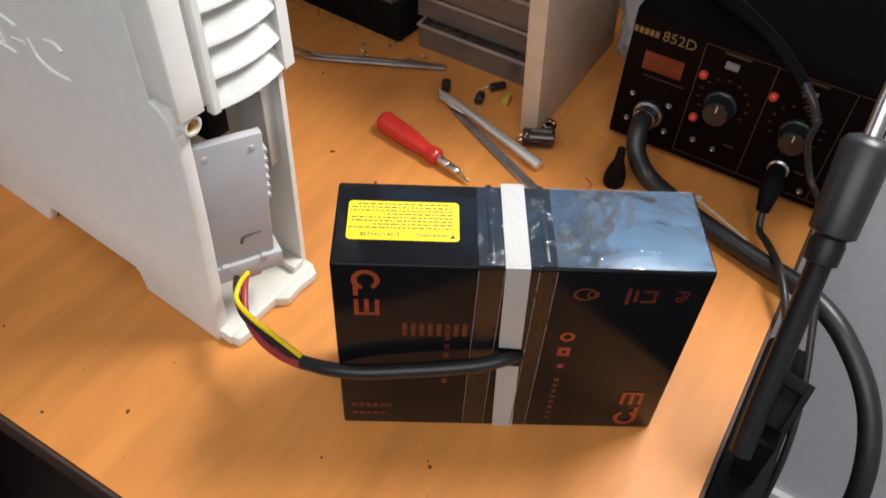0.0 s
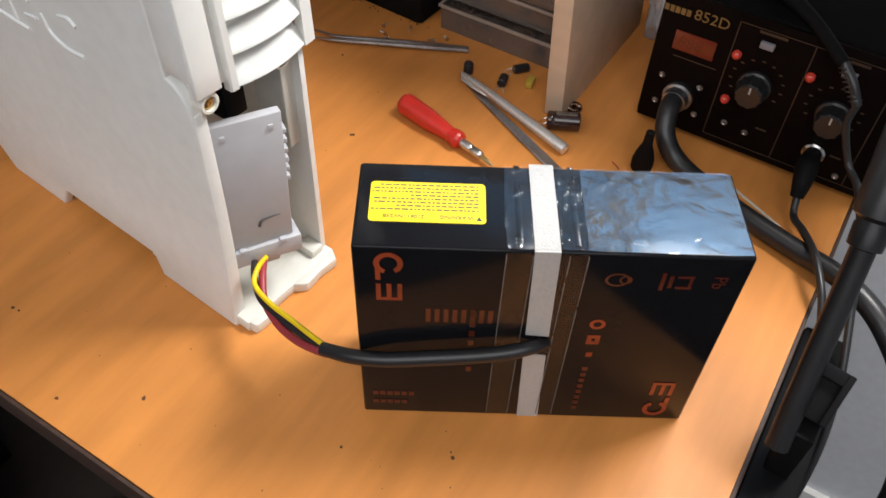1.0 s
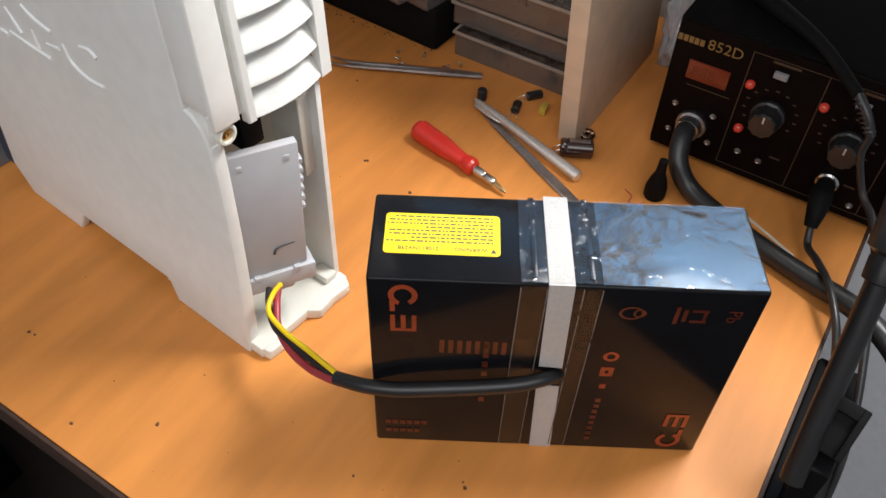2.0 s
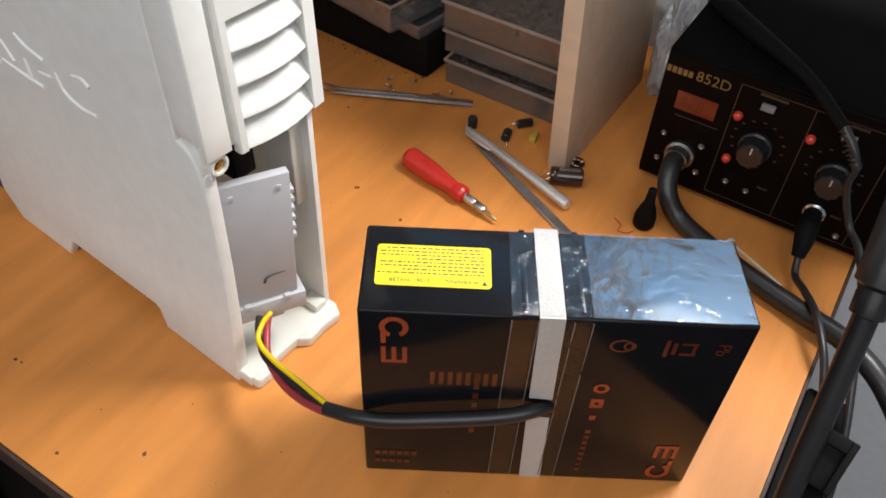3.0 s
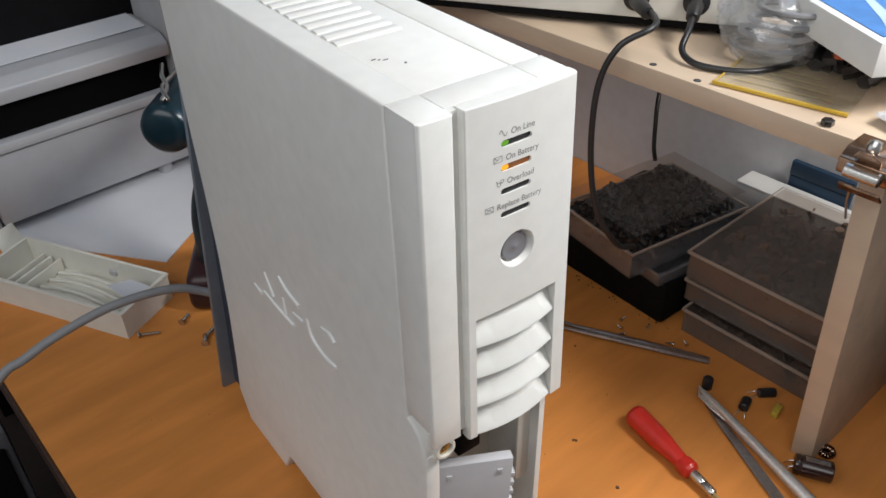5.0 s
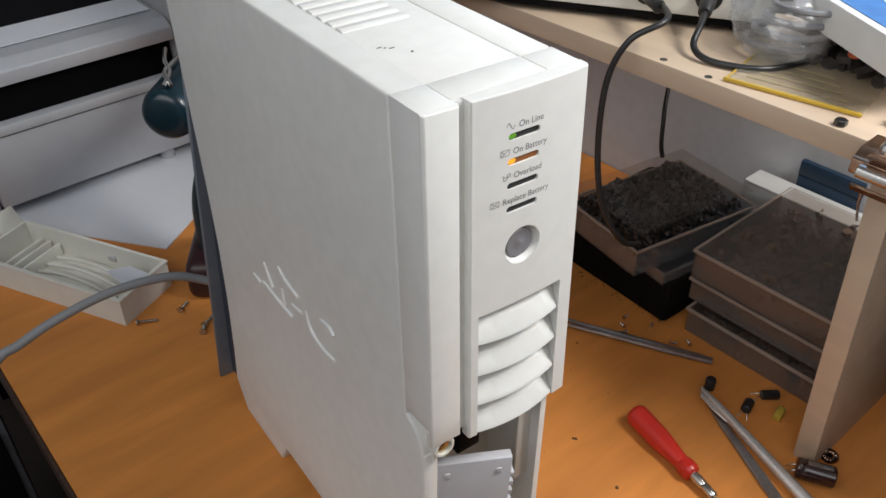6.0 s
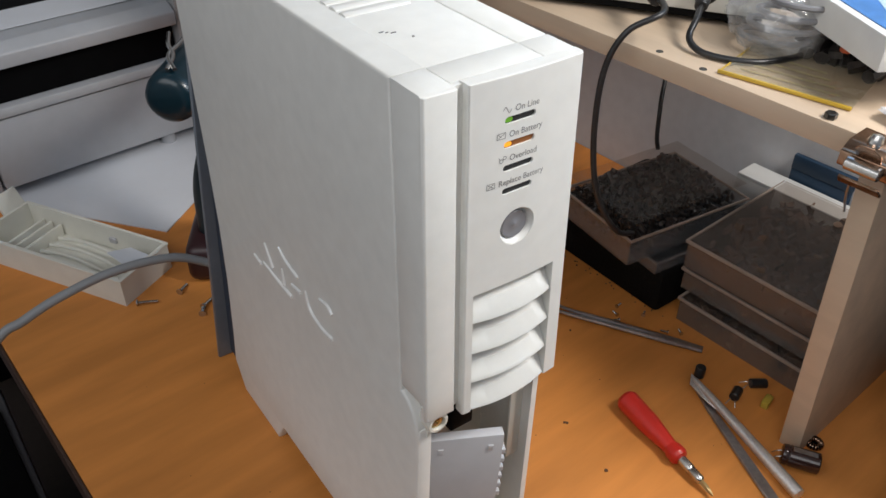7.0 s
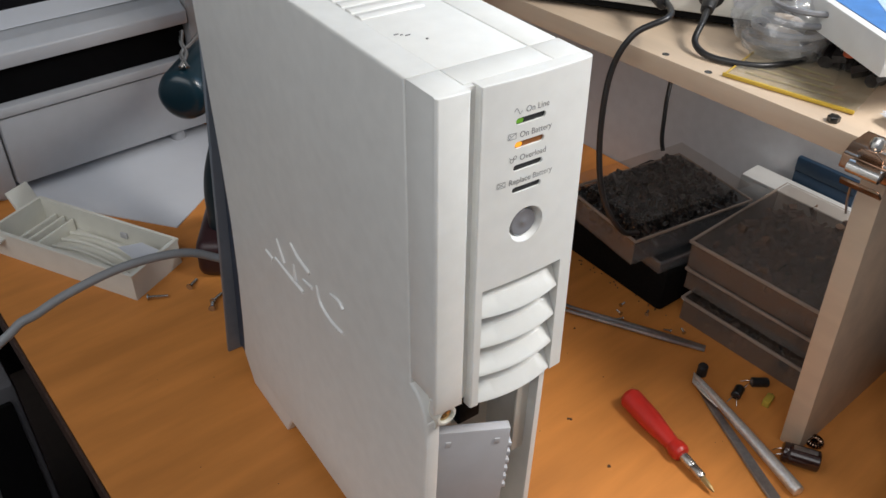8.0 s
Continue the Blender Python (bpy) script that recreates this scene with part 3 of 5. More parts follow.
# Broken pale upright strips over the clear tape on the pack's front
rng = random.Random(21)
bm = bmesh.new()
for x in (0.0735, 0.0862, 0.1035, 0.1125):
    z = 0.004
    while z < 0.145:
        n = rng.uniform(0.040, 0.120)
        box(x - 0.00025, x + 0.00025, -0.0011, 0.0, z, min(z + n, 0.149), 0.0001, 1, bm=bm)
        z += n + rng.uniform(0.002, 0.012)
tagged(part("tape_crease", bm, TAPE_STREAK, pack, "broken pale streaks along the clear tape"), kind="stuff")


def rounded(x0, x1, y0, y1, r, n=5):
    """A rectangle with rounded corners."""
    pts = []
    for cx, cy, a0 in ((x1 - r, y1 - r, 0), (x0 + r, y1 - r, 90), (x0 + r, y0 + r, 180), (x1 - r, y0 + r, 270)):
        pts += [(cx + r * math.cos(radians(a0 + 90 * k / n)), cy + r * math.sin(radians(a0 + 90 * k / n))) for k in range(n + 1)]
    return pts


label = part("warning_label", prism(rounded(0.0068, 0.0640, 0.0165, 0.0437, 0.0022), 0.1512, 0.1518, "z"), LABEL_YELLOW, pack, "yellow warning label")
TURNED = 180
part("label_text", text_mesh("label_text", "WARNING:", 0.0034, INK, pose(0.0580, 0.0212, 0.1519, 0, 0, TURNED)), INK, label)
part("label_text", text_mesh("label_text", "210611NV23B", 0.0034, INK, pose(0.0340, 0.0212, 0.1519, 0, 0, TURNED)), INK, label)
bm = prism([(0.0590, 0.0182), (0.0622, 0.0182), (0.0606, 0.0210)], 0.1517, 0.1519, "z")
part("label_sign", bm, INK, label)
bm = bmesh.new()
rng = random.Random(4)
for k in range(8):
    y, x = 0.0243 + 0.0024 * k, 0.0605
    end = 0.0085 + 0.020 * rng.random() * (k % 3 == 1)
    while x > end:
        w = min(0.0008 + 0.0026 * rng.random(), x - 0.0078)
        box(x - w, x, y, y + 0.0009, 0.1517, 0.15188, bm=bm)
        x -= w + 0.0007
part("label_print", bm, INK, label, "rows of tiny print")


def ring_shape(cx, cz, r0, r1, y, a0, a1, squash=1.0, n=20, bm=None):
    own = bm or bmesh.new()
    pts = []
    for k in range(n + 1):
        a = a0 + (a1 - a0) * k / n
        pts.append([own.verts.new((cx + r * math.cos(a), y, cz + squash * r * math.sin(a))) for r in (r0, r1)])
    for p, q in zip(pts, pts[1:]):
        own.faces.new((p[0], p[1], q[1], q[0]))
    return own


def emblem(m):
    bm = ring_shape(0.0, 0.0085, 0.0044, 0.0072, -0.0003, radians(-60), radians(250), 1.1)
    box(-0.0065, -0.0040, -0.0004, -0.0002, -0.0040, 0.0050, bm=bm)
    for x in (-0.0065, -0.0012, 0.0042):
        box(x, x + 0.0024, -0.0004, -0.0002, -0.0180, -0.0070, bm=bm)
    box(-0.0065, 0.0066, -0.0004, -0.0002, -0.0200, -0.0178, bm=bm)
    bmesh.ops.transform(bm, matrix=m, verts=bm.verts)
    part("orange_emblem", bm, ORANGE_INK, pack, "dull orange printed emblem")


emblem(pose(0.0175, 0, 0.1315))
emblem(pose(0.1735, 0, 0.0215, 0, 180, 0))
ORANGE_FAINT = mat("faint_orange_ink", (0.085, 0.014, 0.007), 0.3, vary=0.2, scale=300, stain=0.3, stain_scale=60)
for bars, material in (([(0.0590, 0.0620, 0.048 + 0.0085 * k, 0.0525 + 0.0085 * k) for k in range(7)], ORANGE_FAINT),
                       ([(0.006 + 0.0042 * k, 0.0092 + 0.0042 * k, 0.020, 0.0240) for k in range(6)] + [(0.006 + 0.0042 * k, 0.0092 + 0.0042 * k, 0.011, 0.0145) for k in range(5)], ORANGE_FAINT),
                       ([(0.036 + 0.0046 * k, 0.0385 + 0.0046 * k, 0.094, 0.105) for k in range(8)], ORANGE_FAINT),
                       ([(0.1220, 0.1290, 0.078, 0.0805), (0.1220, 0.1290, 0.0835, 0.086), (0.1220, 0.1245, 0.0805, 0.0835), (0.1265, 0.1290, 0.0805, 0.0835), (0.1238, 0.1272, 0.066, 0.070)], ORANGE_INK),
                       ([(0.1240, 0.1270, 0.010 + 0.006 * k, 0.0135 + 0.006 * k) for k in range(8)], ORANGE_FAINT),
                       ([(0.1500, 0.1520, 0.126, 0.139), (0.1540, 0.1560, 0.128, 0.137), (0.1580, 0.1660, 0.1355, 0.1370), (0.1580, 0.1660, 0.1275, 0.1290), (0.1640, 0.1655, 0.1290, 0.1355)], ORANGE_FAINT)):
    bm = bmesh.new()
    for x0, x1, z0, z1 in bars:
        box(x0, x1, -0.0004, 0.0002, z0, z1, bm=bm)
    part("orange_print", bm, material, pack, "dull orange print")
part("orange_print", ring_shape(0.1255, 0.096, 0.0022, 0.0042, -0.0003, 0, 2 * math.pi), ORANGE_INK, pack, "dull orange ring")
part("orange_print", ring_shape(0.1290, 0.1330, 0.0048, 0.0062, -0.0003, 0, 2 * math.pi, 0.8), ORANGE_FAINT, pack, "dull orange ring")
part("orange_print", ring_shape(0.1330, 0.1330, 0.0022, 0.0032, -0.0003, 0, 2 * math.pi), ORANGE_FAINT, pack, "dull orange ring")
part("orange_lettering", text_mesh("orange_lettering", "Pb", 0.0095, ORANGE_FAINT, pose(0.1755, -0.0004, 0.1380, 90, 0, 0) @ pose(0, 0, 0, 0, 0, -90)), ORANGE_FAINT, pack)

part("cable_sleeve", cable([(-0.021, 0.004, 0.0594), (-0.0043, -0.0035, 0.0644), (0.0145, -0.0075, 0.0681), (0.0389, -0.0085, 0.0722), (0.0629, -0.0085, 0.0758), (0.0807, -0.0075, 0.0785), (0.0935, -0.0045, 0.0800), (0.1015, 0.0010, 0.0760)],
                           0.0042, 14, radii=[0.0040, 0.0043, 0.0044, 0.0044, 0.0044, 0.0042, 0.0040, 0.0034]), RUBBER, pack, "black shrink sleeve over the cables")
INV = PACK.inverted()
for name, r, material, pts in (
        ("yellow_wire", 0.00165, WIRE_YELLOW, [(0.024, -0.001, 0.050), (0.013, -0.006, 0.054), (0.003, -0.013, 0.053), (-0.001, -0.029, 0.052), (-0.003, -0.050, 0.054), (-0.0055, -0.068, 0.0575), (-0.0075, -0.082, 0.061)]),
        ("red_wire", 0.0024, WIRE_RED, [(0.021, -0.002, 0.050), (0.012, -0.010, 0.050), (0.001, -0.022, 0.046), (-0.006, -0.040, 0.045), (-0.009, -0.058, 0.048), (-0.010, -0.073, 0.0540), (-0.0095, -0.083, 0.058)]),
        ("black_wire", 0.0021, WIRE_BLACK, [(0.017, 0.002, 0.050), (0.009, -0.006, 0.050), (0.000, -0.020, 0.047), (-0.003, -0.040, 0.047), (-0.005, -0.058, 0.050), (-0.007, -0.073, 0.0550), (-0.008, -0.083, 0.058)])):
    part(name, cable([INV @ Vector(p) for p in pts], r, 10), material, pack, name.replace("_", " "))

# ---------------------------------------------------------------- tools and parts on the table
def along(p0, p1):
    """A pose at p0 whose x axis points to p1, both on the table."""
    return pose(p0[0], p0[1], 0, 0, 0, math.degrees(math.atan2(p1[1] - p0[1], p1[0] - p0[0])))


driver = thing("screwdriver", along((0.2355, 0.0610), (0.2232, -0.0385)), "red-handled screwdriver with a short chrome shaft on the table", "screwdriver")
part("handle", lathe([(0, 0.0045), (0.0012, 0.0078), (0.004, 0.0092), (0.030, 0.0088), (0.046, 0.0068), (0.055, 0.0060), (0.058, 0.0072), (0.0635, 0.0074), (0.066, 0.0062), (0.067, 0.004)], (0, 0, 0.0092), (1, 0, -0.03), 16), RED_HANDLE, driver, "ribbed red plastic handle", smooth=25)
part("collar", lathe([(0, 0.0034), (0.003, 0.0038), (0.011, 0.0038), (0.012, 0.0032), (0.0125, 0.0036), (0.021, 0.0036), (0.0225, 0.0026)], (0.066, 0, 0.0072), (1, 0, -0.05), 20), STEEL, driver, "chrome bit collar")
part("bit", lathe([(0, 0.0022), (0.006, 0.0022), (0.010, 0.0016), (0.013, 0.0004)], (0.088, 0, 0.0060), (1, 0, -0.15), 6), BRASS, driver, "worn bit tip")

BRUSHED = mat("brushed_aluminium", (0.78, 0.78, 0.77), 0.40, metal=0.9, vary=0.12, scale=500, bump=0.25, bump_scale=900)
knife = thing("metal_spudger", along((0.2988, 0.0465), (0.2740, -0.0725)), "silver metal opening tool lying on the table", "hand tool")
part("barrel", lathe([(0, 0.0008), (0.004, 0.0020), (0.020, 0.0030), (0.060, 0.0040), (0.118, 0.0049), (0.1225, 0.0047), (0.1235, 0.003)], (0, 0, 0.0085), (1, 0, -0.028), 20), BRUSHED, knife)
part("blade", prism([(-0.005, 0.0035), (0.004, -0.0050), (0.018, -0.0052), (0.034, -0.0035), (0.034, 0.0030), (0.010, 0.0042)], 0.0050, 0.0064, "z", 0.0003, 1), BRUSHED, knife, "flat chisel blade")
dark = thing("dark_tweezers", along((0.2990, 0.0450), (0.2440, -0.1020)), "dark flat tweezers lying under the opening tool", "tweezers")
for s in (0.0, 0.0014):
    part("arm", prism([(0.0, -0.0006), (0.030, -0.0030), (0.090, -0.0042), (0.150, -0.0040), (0.150, 0.0040), (0.090, 0.0040), (0.030, 0.0028), (0.0, 0.0006)], 0.0004 + s, 0.0016 + s, "z", 0.0002, 1), DULL_STEEL, dark)
bent = thing("bent_tweezers", along((0.2720, 0.1700), (0.3350, 0.0655)), "long thin steel tweezers with bent tips on the table", "tweezers")
for s in (-1, 1):
    part("arm", cable([(-0.028, s * 0.006 + 0.010, 0.002), (-0.012, s * 0.0045 + 0.004, 0.003), (0.002, s * 0.003, 0.004), (0.040, s * 0.0024, 0.0042), (0.090, s * 0.0016, 0.0042), (0.122, s * 0.0008, 0.0040)],
                      0.0014, 8, radii=[0.0006, 0.0010, 0.0016, 0.0022, 0.0028, 0.0024]), DULL_STEEL, bent)

CAN_BROWN = mat("capacitor_sleeve", (0.030, 0.012, 0.010), 0.22, vary=0.1, coat=0.4)
cap = thing("capacitor", along((0.2925, -0.0440), (0.3060, -0.0655)), "large dark brown electrolytic capacitor lying on the table", "capacitor")
part("can", lathe([(0, 0.006), (0.0008, 0.0076), (0.004, 0.0080), (0.005, 0.0074), (0.006, 0.0080), (0.026, 0.0080), (0.0268, 0.0072), (0.0268, 0.006)], (0, 0, 0.0080), (1, 0, 0), 28), CAN_BROWN, cap)
part("stripe", box(0.007, 0.024, -0.0022, 0.0022, 0.01575, 0.0161, 0.0001), DULL_STEEL, cap, "pale printed stripe")
for s in (-1, 1):
    part("lead", cable([(0.001, s * 0.003, 0.008), (-0.003, s * 0.003, 0.006), (-0.006, s * 0.0035, 0.002)], 0.0004, 6, 4), STEEL, cap)
small_cap = thing("small_capacitor", pose(0.3115, 0.0485, 0), "small black capacitor standing on the table", "capacitor")
part("can", lathe([(0, 0.0036), (0.0006, 0.0042), (0.0100, 0.0042), (0.0108, 0.0036), (0.0106, 0.002)], (0, 0, 0), (0, 0, 1), 20), RUBBER, small_cap)
for x, y, yaw, n in ((0.336, 0.017, -35, 0.013), (0.312, 0.014, 20, 0.011)):
    t = thing("small_capacitor", pose(x, y, 0, 0, 0, yaw), "small black capacitor lying on its side, bent leads", "capacitor")
    part("can", lathe([(0, 0.0034), (0.0005, 0.0040), (n, 0.0040), (n + 0.0008, 0.0034)], (0, 0, 0.0041), (1, 0, 0), 18), RUBBER, t)
    for s in (-1, 1):
        part("lead", cable([(0.0005, s * 0.0015, 0.004), (-0.003, s * 0.002, 0.004), (-0.007, s * 0.004, 0.001)], 0.0004, 6, 4), STEEL, t)
t = thing("film_capacitor", pose(0.326, -0.008, 0, 0, 0, 15), "small yellow film capacitor beside the upright board", "capacitor")
part("block", box(0, 0.012, 0, 0.006, 0, 0.007, 0.0012), mat("yellow_film", (0.50, 0.36, 0.05), 0.4), t)
part("lead", cable([(0.0115, 0.003, 0.001), (0.015, 0.003, 0.0008), (0.019, 0.004, 0.0006)], 0.0004, 6, 4), STEEL, t)
t = thing("toroid_coil", pose(0.3265, -0.0505, 0), "small copper-wound ring coil on the table", "coil")
bm = bmesh.new()
for k in range(18):
    a = 2 * math.pi * k / 18
    c = Vector((0.0045 * math.cos(a), 0.0045 * math.sin(a), 0.0026))
    d = Vector((math.cos(a), math.sin(a), 0))
    cable([c + 0.0022 * (math.cos(b) * d + math.sin(b) * Vector((0, 0, 1))) for b in (2 * math.pi * j / 8 for j in range(9))], 0.0005, 6, 2, bm=bm)
part("winding", bm, COPPERY, t)
part("core", lathe([(0.0008, 0.0062), (0.0044, 0.0062), (0.0044, 0.0028), (0.0008, 0.0028)], (0, 0, 0), (0, 0, 1), 24), RUBBER_DULL, t)


def screw(m, length, label, group=""):
    t = thing("screw", m, label, "screw", group)
    part("head", lathe([(0, 0.0012), (0.0004, 0.0026), (0.0012, 0.0032), (0.0020, 0.0032), (0.0020, 0.0014)], (0, 0, 0.0032), (-1, 0, 0), 16), STEEL, t)
    prof = []
    for k in range(int(length / 0.0006)):
        prof.append((0.0006 * k, 0.0016 if k % 2 else 0.0012))
    part("thread", lathe(prof + [(length, 0.0003)], (0, 0, 0.0032), (1, 0, -0.1), 10), STEEL, t)
    return t


for x, y, yaw, n in ((-0.040, 0.397, -20, 0.017), (-0.003, 0.392, 40, 0.012), (0.002, 0.352, 65, 0.014), (0.007, 0.360, 35, 0.014)):
    screw(pose(x, y, 0, 0, 0, yaw), n, "small steel screw lying on the table", "loose screws beside the cover")
for x, y, yaw in ((0.309, 0.142, 80), (0.305, 0.136, 150), (0.329, 0.128, 30), (0.329, 0.100, 120), (0.338, 0.092, 60), (0.318, 0.150, 10)):
    screw(pose(x, y, 0, 0, 0, yaw) @ Matrix.Diagonal((0.6, 0.6, 0.6, 1)), 0.010, "tiny bright screw lying behind the tweezers", "tiny screws behind the tweezers")

plug = thing("barrel_plug", pose(0.2985, -0.1290, 0, 0, 0, -60), "black moulded plug standing behind the batteries", "plug")
part("body", lathe([(0, 0.0076), (0.002, 0.0086), (0.010, 0.0086), (0.018, 0.0066), (0.025, 0.0040), (0.037, 0.0033), (0.038, 0.002)], (0, 0, 0), (0, 0, 1), 20), RUBBER_DULL, plug)
t = thing("cable_tie", along((0.3240, -0.1940), (0.3080, -0.2360)), "thin white cable tie lying on the table", "cable tie")
part("strap", box(0, 0.050, -0.0011, 0.0011, 0, 0.0010, 0.0002), mat("nylon", (0.62, 0.58, 0.50), 0.4), t)
part("head", box(-0.004, 0.0, -0.0022, 0.0022, 0, 0.0036, 0.0005), mat("nylon_head", (0.62, 0.58, 0.50), 0.4), t)
wire = solo("wire_scrap", cable([(0.290, -0.108, 0.0006), (0.286, -0.116, 0.0006), (0.279, -0.117, 0.0006), (0.281, -0.124, 0.0006), (0.287, -0.127, 0.0006)], 0.0004, 6, 5), WIRE_RED, pose(0, 0, 0), "thin red wire scrap behind the batteries", "wire")

# Dirt: crumbs and small dark smudges on the laminate
rng = random.Random(11)
bm = bmesh.new()
SPECKS = [(0.010, -0.157), (-0.027, -0.104), (0.185, 0.074), (0.1862, 0.0725), (-0.084, 0.133), (-0.108, 0.053), (-0.076, 0.012), (0.261, 0.151), (0.179, 0.022), (-0.083, 0.128), (0.008, -0.160)]
SPECKS += [(rng.uniform(-0.11, 0.30), rng.uniform(-0.28, 0.30)) for _ in range(60)]
for i, (x, y) in enumerate(SPECKS):
    r = rng.uniform(0.0007, 0.0016) if i < 12 else rng.uniform(0.0002, 0.0006)
    pts = [(x + r * rng.uniform(0.5, 1.2) * math.cos(a), y + r * rng.uniform(0.5, 1.2) * math.sin(a)) for a in (k * math.pi / 3.5 for k in range(7))]
    prism(pts, 0.0, r * 0.4, "z", bm=bm)
solo("crumbs", bm, mat("crumb", (0.10, 0.045, 0.02), 0.8), pose(0, 0, 0.0001), "dark crumbs and specks scattered on the table", "crumbs", kind="stuff")

# ---------------------------------------------------------------- soldering station
STATION = T @ pose(0.338, -0.125, 0)
STATION_BLACK = mat("station_paint", (0.003, 0.0029, 0.0029), 0.75, vary=0.15, stain=0.15, bump=0.1, bump_scale=900, spec=0.06)
PANEL_BROWN = mat("station_panel", (0.004, 0.0022, 0.0018), 0.5, vary=0.15, stain=0.2, spec=0.05)
GOLD_INK = mat("gold_ink", (0.17, 0.10, 0.03), 0.5, vary=0.1)
DIM_INK = mat("dim_ink", (0.035, 0.022, 0.014), 0.5, vary=0.1)
RED_LENS = mat("red_lens", (0.55, 0.05, 0.03), 0.25, vary=0.05, coat=0.3)
DISPLAY = mat("red_display", (0.14, 0.022, 0.010), 0.3, vary=0.05)
DIGIT = mat("digit_red", (0.10, 0.015, 0.008), 0.3)
station = thing("soldering_station", STATION, "black hot air soldering station with dials beside the shelf", "soldering station")
part("case", box(0.003, 0.190, -0.196, 0.0, 0.006, 0.125, 0.003), STATION_BLACK, station)
part("front_plate", box(0.0, 0.003, -0.194, -0.002, 0.008, 0.123, 0.0006), PANEL_BROWN, station)
for x in (0.02, 0.170):
    for y in (-0.018, -0.178):
        part("foot", rod((x, y, 0), (x, y, 0.0065), 0.008, seg=16), RUBBER_DULL, station)


def on_front(v, z, d=0.0):
    """A place on the station's face: metres along it from its left corner, and up."""
    return Vector((-d, v + 0.125, z))


def face_pose(v, z, d=0.0004):
    return Matrix.Translation(on_front(v, z, d)) @ pose(0, 0, 0, 90, 0, -90)


part("lettering", text_mesh("lettering", "852D", 0.0120, GOLD_INK, face_pose(-0.1500, 0.1060)), GOLD_INK, station)
bm = bmesh.new()
for k in range(5):
    box(-0.0006, 0.0, -0.0025 - 0.0042 * k - 0.0032, -0.0025 - 0.0042 * k, 0.1065, 0.1115, bm=bm)
part("maker_mark", bm, GOLD_INK, station, "row of plain gold bars")
display = part("display", box(-0.0008, 0.001, -0.1722 + 0.125, -0.1405 + 0.125, 0.0775, 0.0935, 0.0003), DISPLAY, station, "dull red number display")
part("digits", text_mesh("digits", "888", 0.0125, DIGIT, face_pose(-0.1440, 0.0812, 0.0010)), DIGIT, display)
bm = bmesh.new()
for v in (-0.183, -0.237, -0.293):
    box(-0.0003, 0.001, v + 0.125 - 0.0004, v + 0.125 + 0.0004, 0.014, 0.116, bm=bm)
for z in (0.014, 0.116):
    box(-0.0003, 0.001, -0.187, -0.058, z - 0.0003, z + 0.0003, bm=bm)
box(-0.0003, 0.001, -0.052, -0.018, 0.0715, 0.0722, bm=bm)
part("panel_frame", bm, DIM_INK, station, "thin dull gold lines")
bm = bmesh.new()
rng = random.Random(3)
for c in (-0.2075, -0.2640):
    for k in range(11):
        a = radians(-30 + 24 * k)
        box(-0.0003, 0.001, c + 0.125 + 0.019 * math.cos(a) - 0.0016, c + 0.125 + 0.019 * math.cos(a) + 0.0010, 0.072 + 0.019 * math.sin(a), 0.0732 + 0.019 * math.sin(a), bm=bm)
    box(-0.0003, 0.001, c + 0.125 - 0.010, c + 0.125 + 0.010, 0.1125, 0.1145, bm=bm)
    box(-0.0003, 0.001, c + 0.125 - 0.020, c + 0.125 - 0.012, 0.0350, 0.0365, bm=bm)
part("scale_marks", bm, DIM_INK, station, "dull print round the dials")
for v, z in ((-0.1879, 0.0902), (-0.1907, 0.0510), (-0.2409, 0.0925)):
    part("lamp_lens", lathe([(0, 0.0036), (0.0025, 0.0034), (0.0040, 0.0022), (0.0044, 0.0006)], on_front(v, z), (-1, 0, 0), 16), RED_LENS, station, "round red lamp lens")
for v, z in ((-0.2075, 0.0700), (-0.2660, 0.0690)):
    knob = bmesh.new()
    n = 40
    rings = []
    for d, r in ((0, 0.0125), (0.003, 0.0125), (0.004, 0.0106), (0.0150, 0.0098), (0.0164, 0.0088), (0.0164, 0.005)):
        rings.append([knob.verts.new(on_front(v, z) + Vector((-d, (r + 0.0006 * (i % 4 < 2) * (d > 0.0035)) * math.cos(2 * math.pi * i / n), (r + 0.0006 * (i % 4 < 2) * (d > 0.0035)) * math.sin(2 * math.pi * i / n)))) for i in range(n)])
    for a, b in zip(rings, rings[1:]):
        for i in range(n):
            knob.faces.new((a[i], a[(i + 1) % n], b[(i + 1) % n], b[i]))
    knob.faces.new(rings[-1])
    k = part("dial", knob, RUBBER, station, "fluted black dial", smooth=25)
    part("pointer", box(-0.0168, -0.0154, v + 0.125 - 0.0006, v + 0.125 + 0.0006, z + 0.003, z + 0.0085), TAPE_WHITE, k, "white pointer line")
for v, z in ((-0.2060, 0.1050), (-0.2640, 0.1040)):
    part("push_button", box(-0.003, 0.001, v + 0.125 - 0.005, v + 0.125 + 0.005, z - 0.0025, z + 0.0025, 0.0006), BUTTON_GREY, station, "small grey button")
part("air_outlet", lathe([(0, 0.0120), (0.004, 0.0120), (0.005, 0.0100), (0.012, 0.0095), (0.0125, 0.008)], on_front(-0.1560, 0.0390), (-1, 0, 0), 24), DULL_STEEL, station, "metal hose outlet")
for v, z in ((-0.139, 0.052), (-0.170, 0.052), (-0.139, 0.027), (-0.172, 0.027), (-0.196, 0.030), (-0.213, 0.028), (-0.286, 0.020)):
    part("panel_screw", lathe([(0, 0.0026), (0.0010, 0.0024), (0.0014, 0.0014), (0.0008, 0.0008)], on_front(v, z), (-1, 0, 0), 12), DULL_STEEL, station, "small bright screw")
